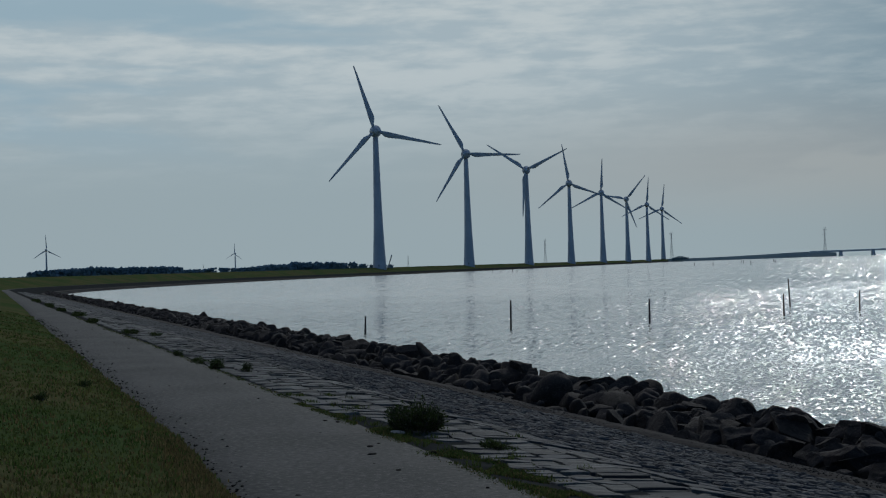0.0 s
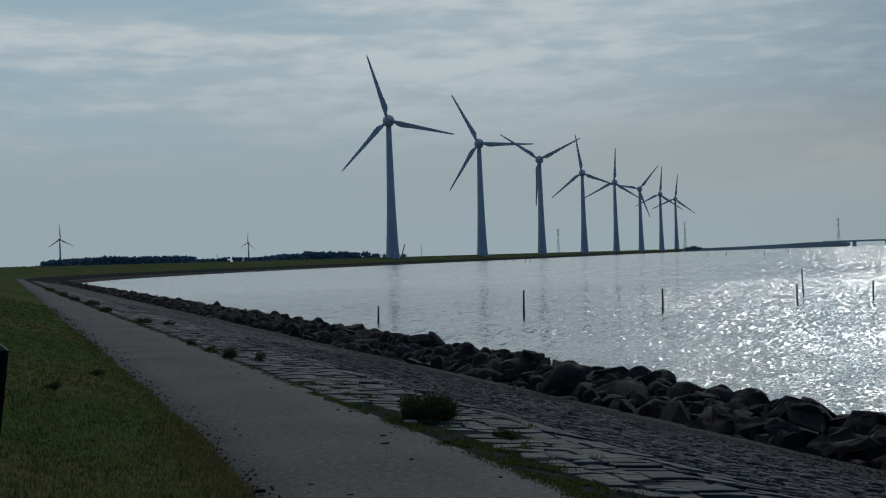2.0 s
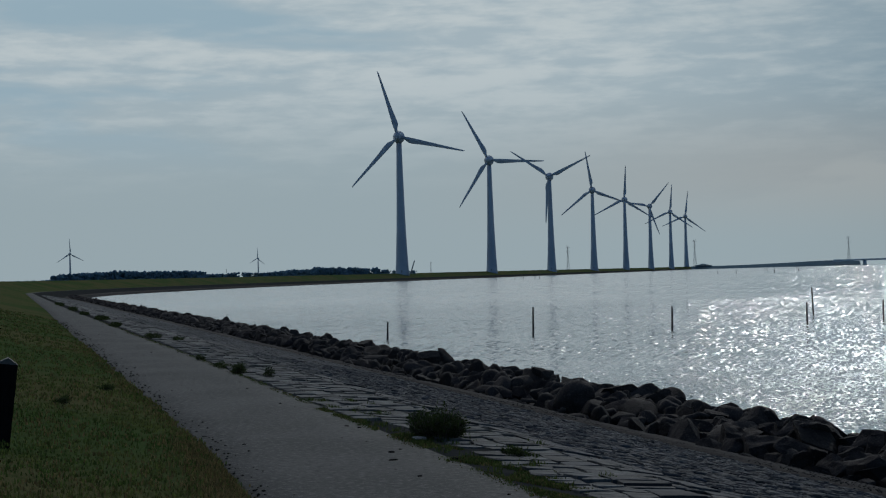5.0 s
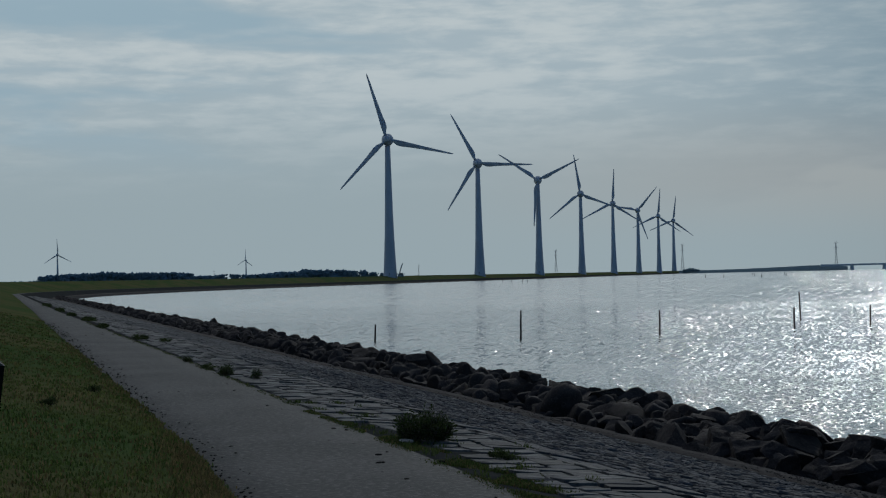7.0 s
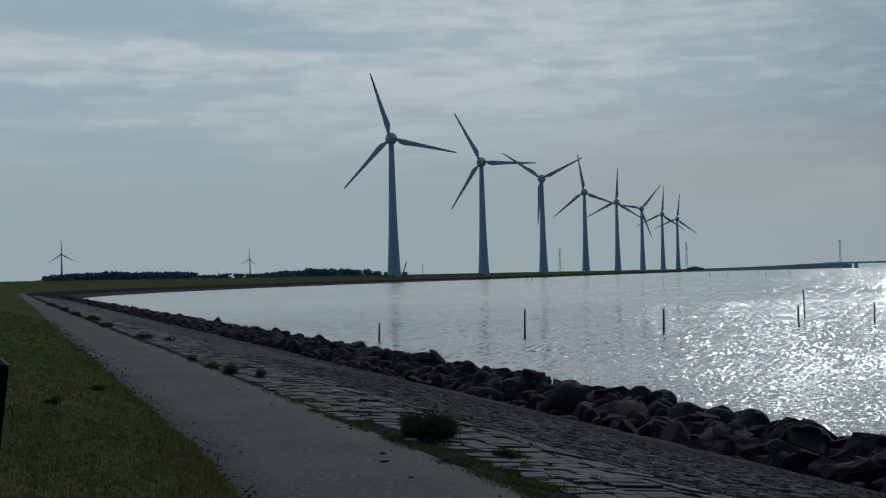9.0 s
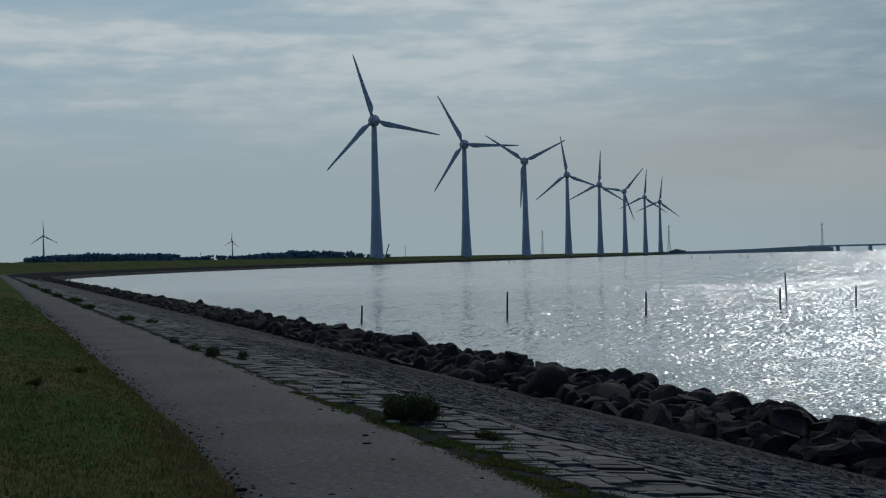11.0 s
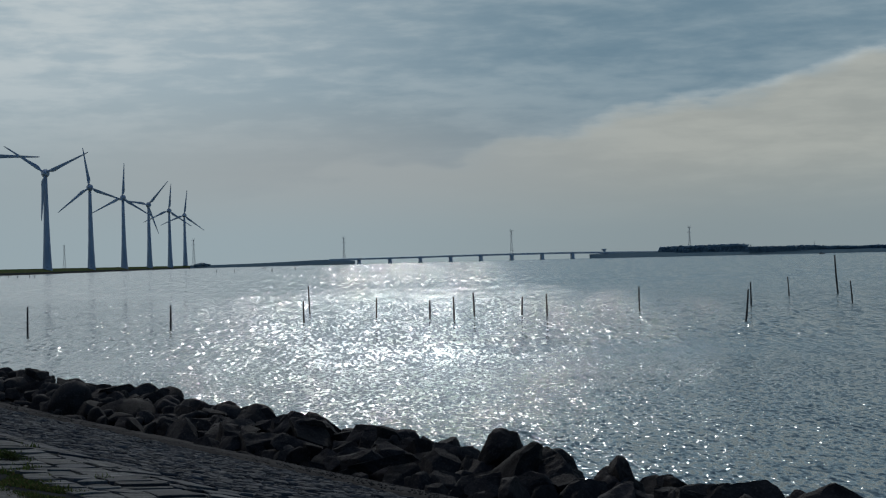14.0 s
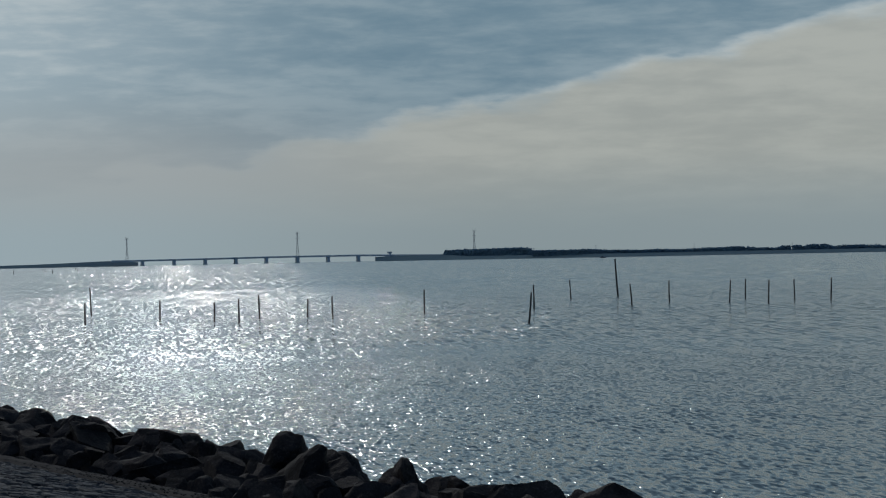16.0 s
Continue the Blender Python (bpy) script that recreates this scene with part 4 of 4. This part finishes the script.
# ---- litter on the path ----
def dropping(s, q, size, seed):
    rng = random.Random(seed)
    bm = bmesh.new()
    for _ in range(rng.randint(3, 5)):
        m = Matrix.LocRotScale((rng.gauss(0, size * 0.45), rng.gauss(0, size * 0.45), size * 0.28), Euler((0, 0, rng.random() * 3)), (size * 0.75, size * 0.55, size * 0.4))
        bmesh.ops.create_icosphere(bm, subdivisions=2, radius=1.0, matrix=m)
    ob = new("dropping", bm_mesh("dropping", bm, DUNG))
    ob.location = place(s, q, 2.488)
    return tagged(ob, "small black sheep dropping on the asphalt", "dropping", "droppings on the path")


rng = random.Random(77)
for i, (s, q, size) in enumerate([(24.5, 5.12, 0.045), (23.4, 4.92, 0.050), (21.4, 4.81, 0.042), (20.4, 4.36, 0.03), (22.5, 4.6, 0.025), (22.3, 4.7, 0.03), (23.2, 5.72, 0.045), (19.6, 3.25, 0.035), (18.5, 3.5, 0.04),
                                  (19.6, 2.5, 0.075), (19.3, 2.62, 0.05), (29.2, 5.35, 0.03), (28.8, 5.5, 0.03), (26.4, 4.4, 0.03)]):
    dropping(s, q, size, i)


def crumbs():
    """Strewn crumbs of dung and soil, thickest along the turf edge."""
    rng = random.Random(78)
    verts, faces = [], []
    for i in range(420):
        s = 17.0 * (7.0 ** rng.random())
        q = road_left(s) + 0.06 + abs(rng.gauss(0, 0.22)) if i % 6 < 5 else rng.uniform(2.6, 5.6)
        r = rng.uniform(0.006, 0.020) * (1 + s / 70)
        c = place(s, q, 2.49 + r * 0.4)
        n = len(verts)
        for k in range(6):
            d = ((1, 0, 0), (-1, 0, 0), (0, 1, 0), (0, -1, 0), (0, 0, 1), (0, 0, -1))[k]
            verts.append((c.x + d[0] * r * rng.uniform(0.7, 1.5), c.y + d[1] * r * rng.uniform(0.7, 1.5), c.z + d[2] * r * rng.uniform(0.4, 0.8)))
        faces += [(n, n + 2, n + 4), (n + 2, n + 1, n + 4), (n + 1, n + 3, n + 4), (n + 3, n, n + 4), (n + 2, n, n + 5), (n + 1, n + 2, n + 5), (n + 3, n + 1, n + 5), (n, n + 3, n + 5)]
    tagged(new("crumbs", mesh_of("crumbs", verts, faces, DUNG)), "strewn dark crumbs of dung and soil on the path", "crumbs", kind="stuff")


crumbs()


def toe_gravel():
    """Broken stone and shells washed up along the concrete strip."""
    rng = random.Random(81)
    verts, faces = [], []
    for i in range(2600):
        s = 15.0 * (7.0 ** rng.random())
        q = rng.uniform(14.3, 15.9)
        r = rng.uniform(0.010, 0.028)
        c = place(s, q, ground_z(q) + 0.045 + r * 0.2)
        n = len(verts)
        for d in ((1, 0, 0), (-1, 0, 0), (0, 1, 0), (0, -1, 0), (0, 0, 1), (0, 0, -1)):
            verts.append((c.x + d[0] * r * rng.uniform(0.7, 1.6), c.y + d[1] * r * rng.uniform(0.7, 1.6), c.z + d[2] * r * rng.uniform(0.4, 0.9)))
        faces += [(n, n + 2, n + 4), (n + 2, n + 1, n + 4), (n + 1, n + 3, n + 4), (n + 3, n, n + 4), (n + 2, n, n + 5), (n + 1, n + 2, n + 5), (n + 3, n + 1, n + 5), (n, n + 3, n + 5)]
    tagged(new("gravel", mesh_of("gravel", verts, faces, TOE)), "broken stone strewn along the concrete strip", "gravel", kind="stuff")


toe_gravel()
scrap = new("flat_stone", BOULDERS[3].copy())
scrap.data.materials.clear()
scrap.data.materials.append(PALE)
scrap.matrix_world = Matrix.LocRotScale(place(26.3, 5.98, 2.50), Euler((0.1, 0.0, 0.3)), (0.17, 0.2, 0.10))
tagged(scrap, "pale flat stone lying in the verge grass", "stone")


# ---- the pitched stones of the slope ----
def slope_z(q):
    return ground_z(q) - 0.010


def stone_shape(corners, height, rng, crown=0.95):
    """A rough-topped stone over a crooked outline: (s, q) corners, centre first out."""
    cs, cq = sum(c[0] for c in corners) / len(corners), sum(c[1] for c in corners) / len(corners)
    ring = []
    n = len(corners)
    for i in range(n):
        a, b = corners[i], corners[(i + 1) % n]
        ring += [a, ((a[0] + b[0]) / 2 + rng.gauss(0, 0.012), (a[1] + b[1]) / 2 + rng.gauss(0, 0.012))]
    tilt_s, tilt_q = rng.gauss(0, 0.008), rng.gauss(0, 0.008)
    verts, m = [], len(ring)
    for f, z in ((1.0, -0.08), (0.98, height - 0.25 * (1.0 - crown) * 0.3), (crown, height)):
        for s, q in ring:
            ss, qq = cs + (s - cs) * f, cq + (q - cq) * f
            p = place(ss, qq, slope_z(qq) + z + (tilt_s * (ss - cs) + tilt_q * (qq - cq) if z > 0 - 0.05 else 0) + (rng.gauss(0, 0.003) if f == crown else 0))
            verts.append(p)
    faces = [tuple(range(2 * m, 3 * m))]
    for lay in (0, 1):
        for i in range(m):
            j = (i + 1) % m
            faces.append((lay * m + i, lay * m + j, (lay + 1) * m + j, (lay + 1) * m + i))
    return verts, faces, (cs, cq)


def pale_to(s):
    """How far down the slope the pale blocks reach before the dark basalt setts."""
    return glide(s, (20.0, 7.5), (34.0, 7.9), (56.0, 9.3), (75.0, 9.3), (110.0, 8.0))


def pitched_stones():
    rng = random.Random(9)
    rows, q = [], 5.78
    while q < 14.2:
        big = q < 8.1
        w = rng.uniform(0.34, 0.58) if big else rng.uniform(0.17, 0.27)
        rows.append((q, min(q + w, 14.24), big))
        q += w
    parts, slab, dark = [], [[], []], [[], []]
    for q0, q1, big in rows:
        s = 14.0 + rng.random() * 0.5
        skew = rng.uniform(-0.05, 0.2) if big else 0.0
        while s < 430:
            far = 1.0 if s < 70 else 2.2 if s < 150 else 6.0
            l = far * (rng.uniform(0.22, 0.62) if big else rng.uniform(0.15, 0.30))
            g = rng.choice((0.014, 0.024, 0.045)) if big else rng.choice((0.008, 0.014, 0.024))
            h = 0.010 if big else 0.005
            wave = lambda ss, qq: qq + 0.18 * noise.noise((ss * 1.9, qq * 1.1, 0))
            j = lambda: rng.gauss(0, 0.075 if big else 0.03)
            corners = [(s + g + j(), wave(s, q0) + h), (s + l - g + j(), wave(s + l, q0) + h), (s + skew + l - g + j(), wave(s + skew + l, q1) - h), (s + skew + g + j(), wave(s + skew, q1) - h)]
            height = 0.012 + (rng.gauss(0, 0.012) if big else rng.gauss(0, 0.012))
            if rng.random() > 0.03 and not (q0 < 5.72 + verge_width(s) * 0.2):
                v, f, c = stone_shape(corners, height, rng, 0.93 if big else 0.72)
                pale = c[1] < pale_to(s) + rng.gauss(0, 0.35)
                if big and pale and 18.0 < c[0] < 33.0 and len(parts) < 300:
                    parts.append((v, f))
                else:
                    target = slab if pale else dark
                    n = len(target[0])
                    target[0].extend(v)
                    target[1].extend(tuple(i + n for i in ff) for ff in f)
            s += l
    tagged(part("setting_stones", mesh_of("setting_stones", slab[0], slab[1], SLAB_STUFF), None, bed), kind="stuff")
    tagged(part("small_setting_stones", mesh_of("small_setting_stones", dark[0], dark[1], BASALT), None, bed), kind="stuff")
    for v, f in parts:
        c = sum(v, Vector()) / len(v)
        part("setting_stone", mesh_of("setting_stone", [p - c for p in v], f, SLAB), None, bed).location = c


pitched_stones()
